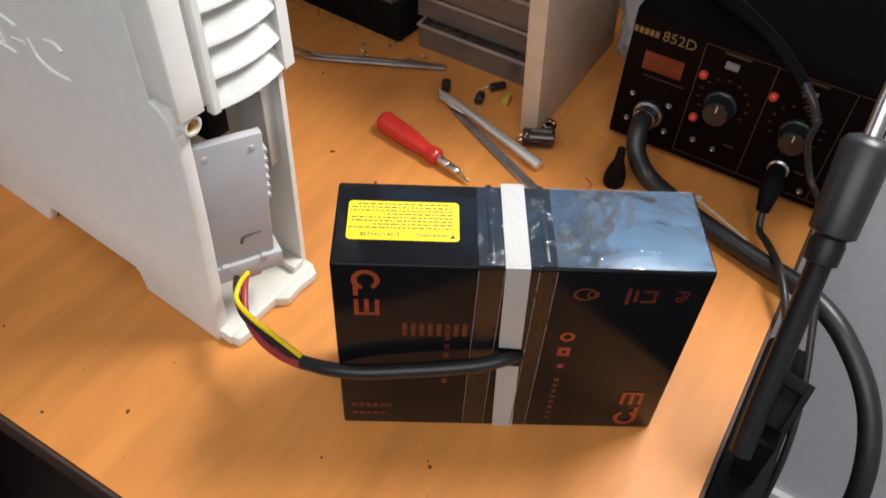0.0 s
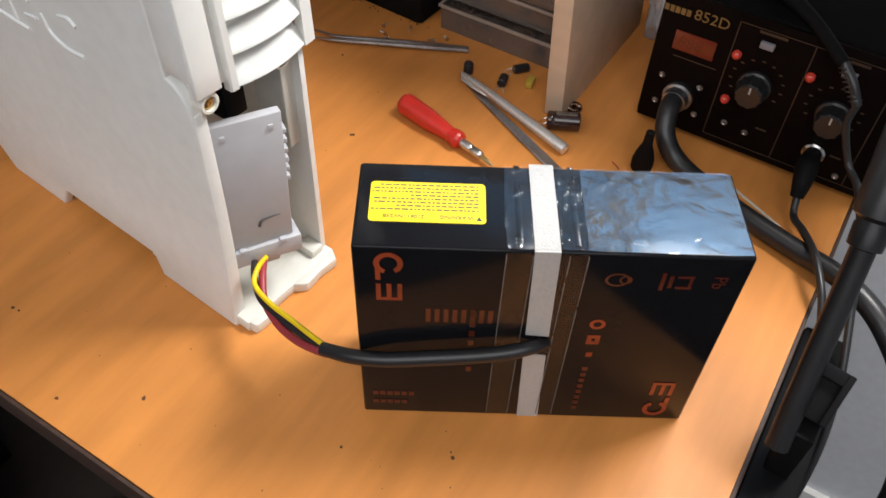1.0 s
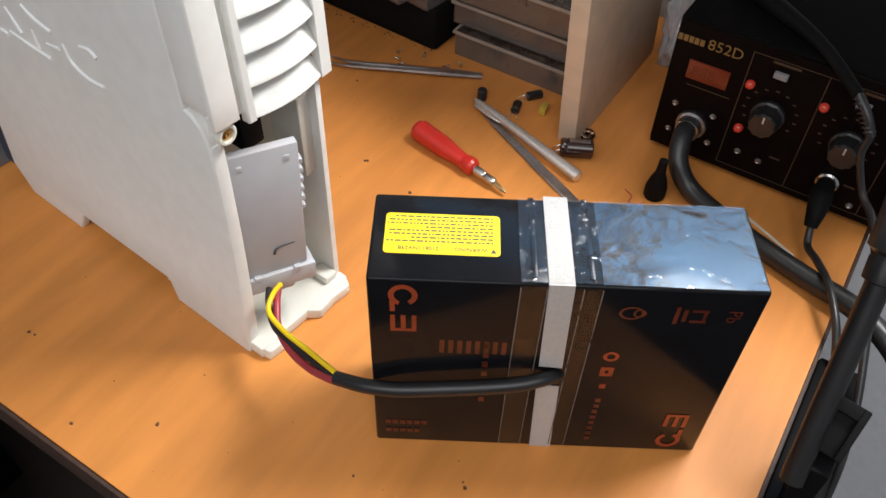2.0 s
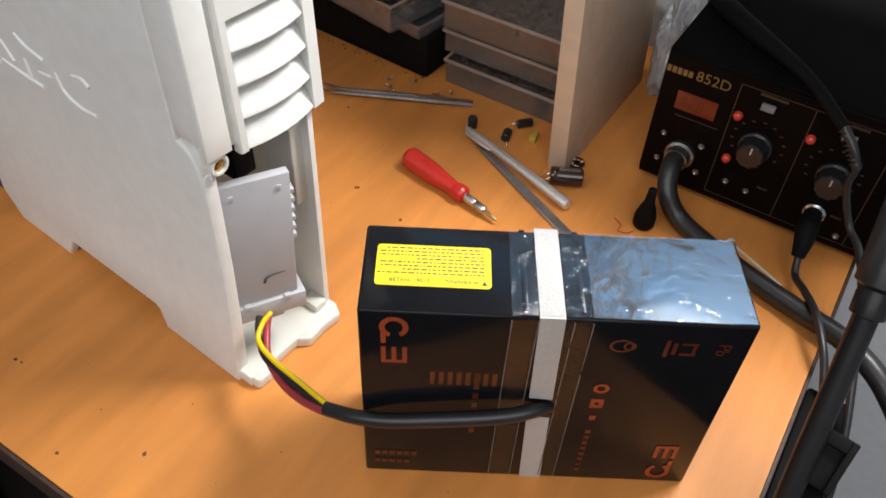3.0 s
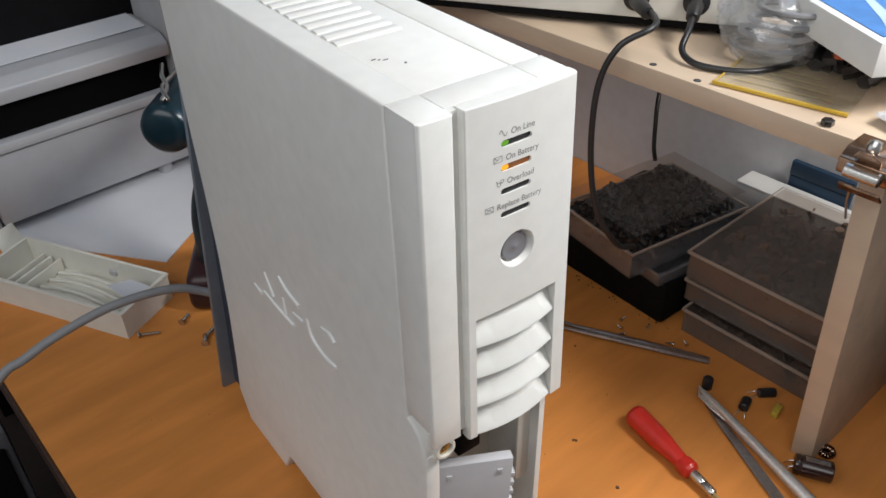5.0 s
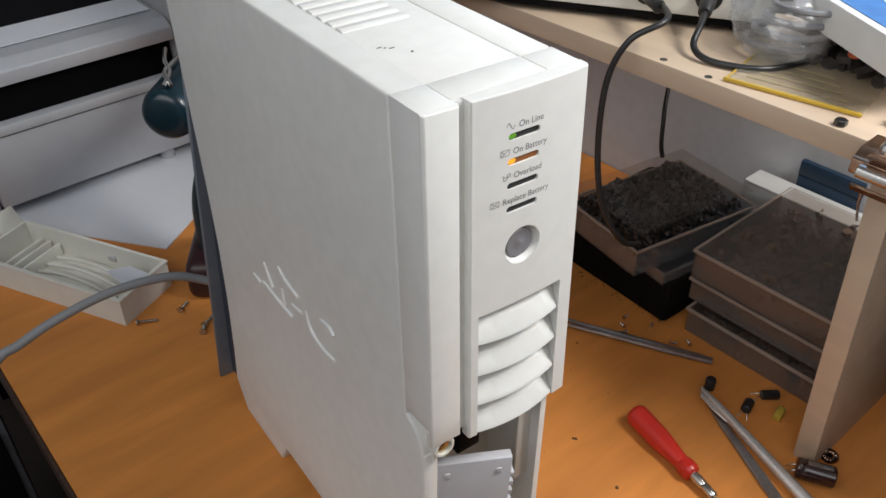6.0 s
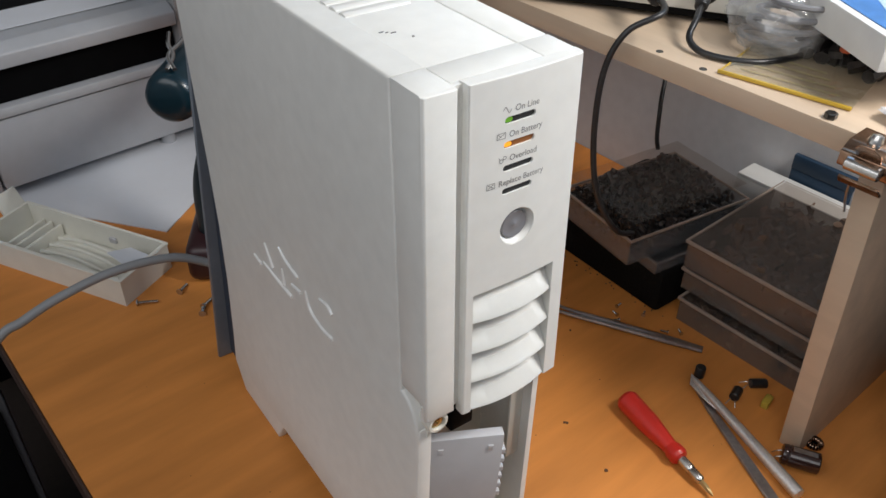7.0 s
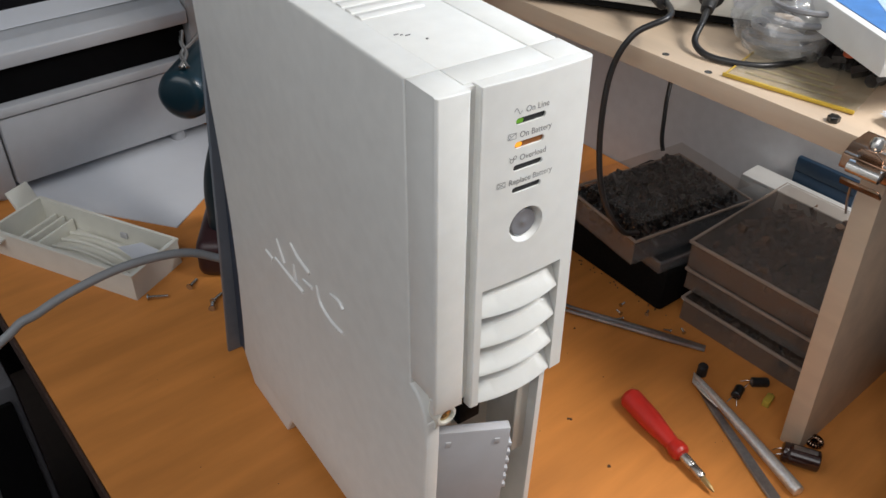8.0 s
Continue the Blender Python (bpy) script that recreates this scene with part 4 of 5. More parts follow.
part("socket", lathe([(0, 0.0085), (0.003, 0.0085), (0.004, 0.0070), (0.012, 0.0068), (0.0125, 0.005)], on_front(-0.2650, 0.0340), (-1, 0, 0), 24), STEEL, station, "chrome cable socket")


def tpt(u, v, z):
    return T @ Vector((u, v, z))


hose = solo("air_hose", cable([tpt(0.334, -0.156, 0.039), tpt(0.318, -0.156, 0.040), tpt(0.303, -0.162, 0.026), tpt(0.296, -0.178, 0.012), tpt(0.284, -0.208, 0.0085), tpt(0.270, -0.246, 0.0085), tpt(0.259, -0.282, 0.009),
                              tpt(0.246, -0.318, 0.012), tpt(0.226, -0.352, 0.006), tpt(0.196, -0.386, -0.020), tpt(0.165, -0.405, -0.070), tpt(0.150, -0.410, -0.160)], 0.0078, 16), RUBBER, pose(0, 0, 0),
            "thick black air hose running over the table edge", "hose")
lead = thing("iron_lead", pose(0, 0, 0), "thin black lead plugged into the soldering station", "cable")
part("plug", cable([tpt(0.330, -0.265, 0.034), tpt(0.318, -0.2655, 0.033), tpt(0.308, -0.267, 0.027), tpt(0.301, -0.268, 0.018)], 0.0075, 16, radii=[0.0072, 0.0085, 0.0070, 0.0048]), RUBBER_DULL, lead, "moulded black plug")
part("wire", cable([tpt(0.302, -0.268, 0.019), tpt(0.290, -0.272, 0.010), tpt(0.272, -0.282, 0.016), tpt(0.245, -0.296, 0.022), tpt(0.215, -0.312, 0.012), tpt(0.190, -0.325, -0.020), tpt(0.175, -0.333, -0.090), tpt(0.165, -0.338, -0.20)], 0.0028, 10), RUBBER, lead)

iron = thing("soldering_iron", pose(0, 0, 0), "black soldering iron handle resting on the station", "soldering iron")
part("shaft", rod(tpt(0.462, -0.095, 0.1310), tpt(0.418, -0.130, 0.1310), 0.0022, 0.0030, 12), STEEL, iron, "bare metal shaft")
part("handle", cable([tpt(0.420, -0.128, 0.1312), tpt(0.402, -0.145, 0.1335), tpt(0.380, -0.175, 0.1330), tpt(0.350, -0.222, 0.1300), tpt(0.322, -0.258, 0.1200)], 0.006, 16, radii=[0.0050, 0.0082, 0.0074, 0.0048, 0.0042]), RUBBER_DULL, iron)
relief = cable([tpt(0.323, -0.257, 0.1204), tpt(0.316, -0.268, 0.1120), tpt(0.312, -0.276, 0.1000)], 0.0034, 12)
for k in range(8):
    f = k / 7
    c = tpt(0.3215 - 0.0085 * f, -0.259 - 0.015 * f, 0.1185 - 0.016 * f)
    lathe([(-0.0006, 0.0044), (0.0006, 0.0044)], c, (-0.5, -0.6, -0.9), 12, bm=relief)
part("strain_relief", relief, RUBBER, iron, "ribbed rubber strain relief")
part("wire", cable([tpt(0.312, -0.276, 0.101), tpt(0.309, -0.276, 0.085), tpt(0.305, -0.288, 0.060), tpt(0.290, -0.300, 0.055), tpt(0.255, -0.312, 0.050), tpt(0.210, -0.326, 0.030), tpt(0.170, -0.342, -0.010), tpt(0.140, -0.350, -0.060), tpt(0.115, -0.350, -0.14), tpt(0.10, -0.34, -0.25)], 0.0026, 10), RUBBER, iron)

# Swing arm clamped to the end of the table
ARM_GREY = mat("dark_arm_paint", (0.012, 0.012, 0.013), 0.4, vary=0.12, stain=0.15, spec=0.3)
arm = thing("clamp_arm", pose(0, 0, 0), "dark grey tubular arm clamped to the table end", "stand")
a0, a1 = tpt(0.1235, -0.3095, 0.0930), tpt(0.152, -0.3053, 0.1406)
d = (a1 - a0).normalized()
part("tube", rod(a0 - 0.075 * d, a1, 0.0066, seg=20), ARM_GREY, arm)
part("collar", lathe([(0, 0.0068), (0.001, 0.0090), (0.012, 0.0094), (0.014, 0.0084), (0.016, 0.0084)], a1 - 0.010 * d, d, 22), ARM_GREY, arm)
part("grip", lathe([(0, 0.0080), (0.003, 0.0125), (0.050, 0.0135), (0.054, 0.0110), (0.056, 0.0050)], a1 + 0.005 * d, d, 24), RUBBER, arm, "thick black grip")
part("nozzle", lathe([(0, 0.0048), (0.020, 0.0046), (0.045, 0.0036), (0.046, 0.002)], a1 + 0.060 * d, d, 18), STEEL, arm, "bright metal tip")
cb = T @ pose(0.113, -0.3225, 0.054, 0, -37, -8)
bm = box(-0.016, 0.016, -0.011, 0.011, -0.009, 0.008, 0.0016)
box(-0.016, 0.016, -0.011, -0.007, 0.007, 0.014, 0.001, bm=bm)
box(0.008, 0.016, -0.011, 0.011, 0.007, 0.013, 0.001, bm=bm)
bmesh.ops.transform(bm, matrix=cb, verts=bm.verts)
foot = box(0.090, 0.112, -0.331, -0.3165, -0.006, 0.040, 0.0015)
bmesh.ops.transform(foot, matrix=T, verts=foot.verts)
part("clamp_foot", foot, RUBBER_DULL, arm, "black clamp foot")
part("clamp_block", bm, RUBBER_DULL, arm, "black plastic clamp block")
# Plain black slab added to fill the dark area below the table end
bm = box(-0.06, 0.21, -0.3400, -0.3090, -0.200, -0.004, 0.003)
bmesh.ops.transform(bm, matrix=T, verts=bm.verts)
part("clamp_rail", bm, RUBBER_DULL, arm, "black slab filling the dark area under the table end")

# ---------------------------------------------------------------- under the shelf
SMOKE_LID = film_mat("smoky_lid", 0.07, 0.15, tint=(0.84, 0.80, 0.77), wrinkle=0.3, wrinkle_scale=50, body=0.08, body_colour=(0.16, 0.14, 0.125))
SMOKE = film_mat("smoky_plastic", 0.10, 0.18, tint=(0.62, 0.57, 0.54), wrinkle=0.15, wrinkle_scale=40, body=0.40, body_colour=(0.24, 0.20, 0.175))
CLEAR_BOX = film_mat("clear_box", 0.12, 0.12, tint=(0.80, 0.82, 0.84), wrinkle=0.12, wrinkle_scale=40, body=0.14, body_colour=(0.45, 0.45, 0.46))
RIM_PALE = mat("pale_box_rim", (0.30, 0.24, 0.20), 0.35, vary=0.1)
BITS_DARK = mat("dark_bits", (0.035, 0.030, 0.028), 0.35, vary=0.4, scale=300, stain=0.4, stain_scale=60)
BITS_BROWN = mat("brown_bits", (0.12, 0.075, 0.05), 0.6, vary=0.4, scale=200, stain=0.4, stain_scale=60)


def shell_box(w, d, h, wall=0.0014):
    """An open-topped thin box."""
    return cut(box(0, w, 0, d, 0, h), [box(wall, w - wall, wall, d - wall, wall, h + 0.01)])


def rim_bar(w, d, z, t=0.0022, h=0.003):
    bm = box(-t, w + t, -t, 0, z, z + h, 0.0006)
    box(-t, w + t, d, d + t, z, z + h, 0.0006, bm=bm)
    box(-t, 0, 0, d, z, z + h, 0.0006, bm=bm)
    box(w, w + t, 0, d, z, z + h, 0.0006, bm=bm)
    return bm


def rubble(w, d, z0, z1, n, seed, rmin, rmax):
    """Many small parts lying loose in a box."""
    rng = random.Random(seed)
    bm = bmesh.new()
    for _ in range(n):
        x, y, z = rng.uniform(0.006, w - 0.006), rng.uniform(0.006, d - 0.006), rng.uniform(z0, z1)
        m = pose(x, y, z, rng.uniform(0, 180), rng.uniform(0, 180), rng.uniform(0, 180))
        r = rng.uniform(rmin, rmax)
        if rng.random() < 0.5:
            own = bmesh.new()
            bmesh.ops.create_cone(own, cap_ends=True, segments=7, radius1=r * 0.45, radius2=r * 0.45, depth=r * 1.7)
        else:
            own = bmesh.new()
            bmesh.ops.create_cube(own, size=1, matrix=Matrix.Diagonal((r * 1.4, r * 0.8, r * 0.5, 1)))
        bmesh.ops.transform(own, matrix=m, verts=own.verts)
        merge(bm, own)
    return bm


for k, (z, h, du, dv) in enumerate(((0.0, 0.0235, 0.0015, 0.0), (0.0270, 0.0205, 0.0105, 0.008), (0.0515, 0.0260, 0.0085, 0.009))):
    b = thing("storage_box", T @ pose(0.358 + du, -0.056, z + 0.0003), "smoky plastic storage box with small parts, stacked", "storage box", "stacked storage boxes under the shelf")
    part("body", shell_box(0.150, 0.134 + dv, h), SMOKE, b)
    part("rim", rim_bar(0.150, 0.134 + dv, h - 0.0012), RIM_PALE, b, "pale rim of the lid")
    part("lid", box(0.001, 0.149, 0.001, 0.133 + dv, h + 0.0004, h + 0.0018), SMOKE_LID, b)
    tagged(part("filling", rubble(0.150, 0.134 + dv, 0.004, h - 0.003, 420, 20 + k, 0.004, 0.010), (BITS_BROWN, BITS_DARK, BITS_BROWN)[k], b, "loose small parts"), kind="stuff")

foam = thing("black_case", T @ pose(0.350, 0.094, 0, 0, 0, -3), "low matt black foam case under the clear boxes", "case")
part("body", box(0, 0.150, 0, 0.150, 0, 0.044, 0.005), mat("matt_black_foam", (0.006, 0.0055, 0.005), 0.9, vary=0.3, scale=300, spec=0.1, bump=0.5, bump_scale=300), foam)
for k, (u, v, z, w, d, h, label) in enumerate(((0.345, 0.100, 0.0443, 0.130, 0.105, 0.012, "shallow clear plastic tray on the black case"), (0.321, 0.114, 0.0575, 0.137, 0.094, 0.026, "clear plastic box heaped with dark beads and bits"))):
    b = thing("clear_box", T @ pose(u, v, z, 0, 0, -9.0 - k), label, "storage box")
    part("body", shell_box(w, d, h), CLEAR_BOX, b)
    part("rim", rim_bar(w, d, h - 0.0012, 0.002, 0.0022), RIM_PALE if k else CLEAR_BOX, b)
    if k:
        tagged(part("filling", rubble(w, d, 0.004, h + 0.003, 700, 40, 0.002, 0.006), BITS_DARK, b, "dark loose beads and small parts"), kind="stuff")
        heap = rubble(w * 0.72, d * 0.72, h - 0.002, h + 0.012, 420, 41, 0.003, 0.007)
        bmesh.ops.translate(heap, verts=heap.verts, vec=(w * 0.20, d * 0.22, 0))
        tagged(part("heap", heap, BITS_DARK, b, "dark parts heaped in the middle"), kind="stuff")
        rng = random.Random(8)
        bm = bmesh.new()
        for _ in range(130):
            r = rng.uniform(0.0012, 0.0030)
            x, y = 0.006 + (w - 0.014) * rng.random() ** 1.6, 0.006 + (d - 0.014) * rng.random() ** 1.6
            own = bmesh.new()
            bmesh.ops.create_icosphere(own, subdivisions=1, radius=r, matrix=Matrix.Translation((x, y, h + 0.003 + rng.uniform(-0.001, 0.004))))
            merge(bm, own)
        part("lid", sheet(0.002, w - 0.002, 0.002, d - 0.002, h + 0.0145, 14, 14, 0.0010, 30, 9.0), SMOKE_LID, b)
        part("bead_layer", bm, mat("glossy_beads", (0.02, 0.02, 0.022), 0.08, coat=0.5), b, "glossy round beads")
rng = random.Random(6)
bm = bmesh.new()
for _ in range(25):
    u, v = rng.uniform(0.3475, 0.3535), rng.uniform(0.085, 0.24)
    own = bmesh.new()
    bmesh.ops.create_cube(own, size=1, matrix=T @ pose(u, v, 0.0008, 0, 0, rng.uniform(0, 180)) @ Matrix.Diagonal((rng.uniform(0.0006, 0.002), 0.0007, 0.0007, 1)))
    merge(bm, own)
solo("foam_crumbs", bm, BITS_DARK, pose(0, 0, 0), "dark crumbs beside the black foam case", "crumbs", kind="stuff")

duct = thing("cable_duct", T @ pose(0.4990, -0.085, 0.0560), "white plastic cable duct along the wall behind the boxes", "cable duct")
bm = box(0, 0.026, 0, 0.212, 0, 0.020, 0.0012)
part("channel", bm, mat("white_duct", (0.66, 0.67, 0.66), 0.4, vary=0.04), duct)
part("cover", box(-0.001, 0.027, 0.001, 0.211, 0.0203, 0.0235, 0.0012), mat("white_duct_cover", (0.70, 0.71, 0.70), 0.4, vary=0.04), duct)
BLUE_CARD = mat("blue_card", (0.014, 0.042, 0.085), 0.5, vary=0.1, stain=0.15)
for u, v, d, h in ((0.5285, 0.0300, 0.060, 0.104), (0.5285, -0.125, 0.048, 0.170)):
    b = thing("blue_box", T @ pose(u, v, 0), "dark blue cardboard box against the wall", "box")
    part("body", box(0, 0.005, 0, d, 0, h - 0.015, 0.001), BLUE_CARD, b)
    part("lid", box(-0.0005, 0.0055, -0.0005, d + 0.0005, h - 0.0148, h, 0.001), BLUE_CARD, b)
solo("wall_cable", cable([tpt(0.529, 0.330, 0.42), tpt(0.527, 0.290, 0.235), tpt(0.500, 0.232, 0.170), tpt(0.470, 0.208, 0.130), tpt(0.462, 0.200, 0.100), tpt(0.462, 0.196, 0.086)], 0.0022, 10), RUBBER, pose(0, 0, 0), "thin black cable hanging behind the shelf", "cable")


def crumple(name, m, sx, sy, sz, seed, material, label, category, amount=0.35):
    """A crumpled plastic bag."""
    own = bmesh.new()
    bmesh.ops.create_icosphere(own, subdivisions=5, radius=1)
    for v in own.verts:
        p = v.co.copy()
        w = noise.noise(p * 2.1 + Vector((seed, 0, 0))) + 0.6 * abs(noise.noise(p * 5.3 + Vector((0, seed, 0)))) + 0.35 * abs(noise.noise(p * 11 + Vector((0, 0, seed))))
        p *= 1 + amount * w
        v.co = Vector((p.x * sx, p.y * sy, max(p.z * sz, -0.8 * sz) + 0.8 * sz))
    return solo(name, own, material, m, label, category, smooth=70)


BAG = film_mat("bag_film", 0.09, 0.16, tint=(0.93, 0.94, 0.95), wrinkle=0.5, wrinkle_scale=70, body=0.14)
WHITE_BAG = film_mat("white_bag_film", 0.10, 0.25, tint=(0.8, 0.8, 0.8), wrinkle=0.7, wrinkle_scale=60, body=0.6, body_colour=(0.70, 0.72, 0.75))
crumple("plastic_bag", T @ pose(0.470, -0.100, 0.0), 0.030, 0.018, 0.055, 3.0, WHITE_BAG, "crumpled white plastic bag behind the station", "bag")

# ---------------------------------------------------------------- on the shelf
SH = 0.2561
CREAM_CASE = mat("instrument_case", (0.62, 0.61, 0.56), 0.45, vary=0.04, stain=0.05)
inst = thing("bench_instrument", T @ pose(0.398, 0.100, SH, 0, 0, 121), "off-white bench instrument with two black plugs on the shelf", "instrument")
part("case", box(-0.012, 0.40, -0.085, 0.0, 0.012, 0.095, 0.003), CREAM_CASE, inst)
part("front_frame", box(-0.014, 0.40, 0.0002, 0.006, 0.010, 0.097, 0.002), CREAM_CASE, inst)
# Black strip between the feet stands in for the shadow under the case
part("base_shade", box(-0.010, 0.395, -0.080, 0.003, 0.004, 0.0118, 0.001), RUBBER_DULL, inst, "dark strip in place of the shade under the case")
for x in (0.01, 0.36):
    for y in (-0.07, -0.008):
        part("foot", rod((x, y, 0), (x, y, 0.0045), 0.006, seg=14), RUBBER_DULL, inst)
for x in (0.034, 0.078):
    part("socket", lathe([(0, 0.010), (0.003, 0.0098), (0.004, 0.007), (0.005, 0.005)], (x, 0.006, 0.026), (0, 1, 0), 20), RUBBER, inst, "round black socket")
part("grille", lathe([(0, 0.0085), (0.0006, 0.0083), (0.0006, 0.0045)], (0.010, 0.0058, 0.026), (0, 1, 0), 18), GREY_ABS, inst, "round embossed grille")


def ipt(x, y, z):
    return inst.matrix_world @ Vector((x, y, z))


for x, path, label in ((0.078, [tpt(0.315, 0.118, 0.283), tpt(0.290, 0.129, 0.270), tpt(0.282, 0.138, 0.238), tpt(0.282, 0.138, 0.182), tpt(0.284, 0.128, 0.136), tpt(0.296, 0.114, 0.106), tpt(0.318, 0.112, 0.094)], "black test lead hanging over the shelf front"),
                       (0.034, [tpt(0.345, 0.110, 0.274), tpt(0.330, 0.104, 0.264), tpt(0.325, 0.090, 0.2595), tpt(0.330, 0.070, 0.2590), tpt(0.342, 0.054, 0.2590), tpt(0.360, 0.046, 0.2590), tpt(0.385, 0.040, 0.2590)], "black test lead lying on the shelf")):
    c = thing("test_lead", pose(0, 0, 0), label, "cable")
    a = ipt(x, 0.012, 0.026)
    part("plug", rod(a, a.lerp(path[0], 0.6), 0.0060, 0.0048, 16, 0.001), RUBBER, c, "black moulded plug")
    part("wire", cable([a] + path, 0.0024, 10), RUBBER, c)

coil = solo("cable_coil", cable([tpt(0.375 + 0.018 * math.cos(k * 0.7), 0.068 + 0.024 * math.sin(k * 0.7) - 0.0006 * k, SH + 0.006 + 0.0011 * k) for k in range(40)], 0.0022, 8, 4), mat("grey_cord", (0.22, 0.22, 0.23), 0.4, vary=0.1), pose(0, 0, 0), "coiled grey cable inside a clear bag", "cable")
crumple("plastic_bag", T @ pose(0.378, 0.066, SH), 0.030, 0.036, 0.026, 11.0, BAG, "clear crumpled plastic bag around a cable coil", "bag", 0.18)
bm = rubble(0.07, 0.07, 0.004, 0.016, 110, 77, 0.006, 0.014)
bmesh.ops.transform(bm, matrix=T @ pose(0.375, -0.020, SH + 0.001), verts=bm.verts)
solo("component_heap", bm, BITS_DARK, pose(0, 0, 0), "heap of dark components and leads on the shelf", "components", kind="stuff")
solo("red_cap", lathe([(0, 0.0035), (0.001, 0.0044), (0.006, 0.0042), (0.007, 0.003)], tpt(0.374, 0.012, SH + 0.016), (0, 0, 1), 16), mat("orange_cap_plastic", (0.55, 0.10, 0.03), 0.35), pose(0, 0, 0), "small orange plastic cap in the heap", "cap")
BLUE_PRINT = mat("blue_print", (0.06, 0.20, 0.50), 0.4, vary=0.15)
bx = thing("product_box", T @ pose(0.328, -0.028, 0.284, 0, 0, -31), "flat white box with blue printed top", "box")
part("body", box(0, 0.10, 0, 0.13, 0.0, 0.022, 0.0012), mat("white_card", (0.72, 0.72, 0.70), 0.45, vary=0.03), bx)
part("top_print", box(0.006, 0.098, 0.008, 0.128, 0.0222, 0.0226), BLUE_PRINT, bx, "blue print on the top")
for k in range(3):
    part("wave_print", prism([(0.012 + 0.02 * k, 0.010), (0.030 + 0.02 * k, 0.030), (0.040 + 0.018 * k, 0.070), (0.034 + 0.018 * k, 0.070), (0.022 + 0.02 * k, 0.034)], 0.0226, 0.0229, "z"), mat("pale_blue_print", (0.45, 0.60, 0.75), 0.4), bx, "pale blue shape")
b = crumple("component_bag", T @ pose(0.400, -0.010, SH + 0.018), 0.040, 0.045, 0.012, 17.0, BAG, "clear bag over dark components", "bag", 0.3)

YELLOW_STRIP = mat("yellow_strip", (0.52, 0.34, 0.035), 0.35, vary=0.05)
fold = thing("plastic_sleeve", T @ pose(0.3110, 0.0632, SH, 0, 0, 11), "clear plastic sleeve with a yellow edge on the shelf", "folder")
part("edge_strip", box(-0.001, 0.0012, -0.086, 0.002, 0.0004, 0.0030, 0.0006), YELLOW_STRIP, fold, "yellow slide strip")
part("edge_strip", box(0.0, 0.052, 0.0, 0.0016, 0.0004, 0.0022, 0.0006), YELLOW_STRIP, fold, "yellow slide strip")
part("film", sheet(0.001, 0.070, -0.086, 0.001, 0.0012, 20, 22, 0.0009, 60, 4.0), film_mat("sleeve_film", 0.22, 0.08, tint=(0.96, 0.94, 0.86), wrinkle=0.6, wrinkle_scale=60, body=0.22, body_colour=(0.70, 0.64, 0.50)), fold)
bm = bmesh.new()
for k in range(5):
    rod((0.006 + 0.010 * k, -0.080 + 0.006 * k, 0.0010), (0.004 + 0.011 * k, -0.004 - 0.004 * k, 0.0010), 0.0007, seg=6, bm=bm)
part("rods", bm, mat("yellow_rods", (0.50, 0.42, 0.22), 0.4), fold, "thin yellowish rods inside the sleeve")
t = thing("hex_nut", T @ pose(0.3090, -0.0175, SH), "small dark steel nut on the shelf", "nut")
part("body", lathe([(0, 0.0034), (0.0005, 0.0040), (0.0036, 0.0040), (0.0041, 0.0034), (0.0041, 0.0020)], (0, 0, 0), (0, 0, 1), 6), mat("dark_nut", (0.10, 0.10, 0.10), 0.3, metal=0.9), t)
crumple("zip_bag", T @ pose(0.338, -0.075, SH), 0.022, 0.030, 0.006, 23.0, WHITE_BAG, "small crumpled clear bag with tiny parts", "bag", 0.35)
for u, v, yaw, w, label in ((0.345, -0.135, 20, 0.05, "flat dark plastic gadget on the shelf"), (0.332, -0.118, -35, 0.028, "small blue plastic part on the shelf")):
    g = thing("plastic_gadget", T @ pose(u, v, SH, 0, 0, yaw), label, "gadget")
    part("body", box(0, 0.016, 0, w, 0, 0.009, 0.002), RUBBER if w > 0.03 else BLUE_CARD, g)
    part("button", rod((0.008, w * 0.3, 0.0088), (0.008, w * 0.3, 0.0102), 0.0025, seg=12), STEEL, g)
g = thing("circuit_module", T @ pose(0.318, -0.205, SH, 0, 0, 10), "green circuit module with a yellow part on the shelf", "circuit board")
part("board", box(0, 0.03, 0, 0.036, 0, 0.004, 0.0004), mat("green_board", (0.03, 0.16, 0.06), 0.4), g)
part("coil_block", box(0.006, 0.022, 0.010, 0.028, 0.0042, 0.018, 0.002), YELLOW_STRIP, g, "yellow wound part")

clip = thing("bulldog_clip", T @ pose(0.297, -0.056, 0.2405), "coppery steel bulldog clip on the shelf edge", "clip")
for s, z in ((1, 0.0166), (-1, -0.0010)):
    part("jaw", prism([(-0.012, z - s * 0.0062), (-0.004, z - s * 0.001), (0.014, z), (0.014, z + s * 0.0012), (-0.005, z + s * 0.0004), (-0.013, z - s * 0.0050)], -0.017, 0.017, "y", 0.0003, 1), COPPERY, clip)
part("back", prism([(-0.0135, 0.003), (-0.0100, 0.002), (-0.0100, 0.0135), (-0.0135, 0.0125)], -0.017, 0.017, "y", 0.0008, 2), COPPERY, clip, "curved coppery back")
part("spring", lathe([(0, 0.0034), (0.0005, 0.0042), (0.020, 0.0042), (0.0205, 0.0034)], (-0.0165, -0.010, 0.0080), (0, 1, 0), 20), STEEL, clip, "rolled spring")
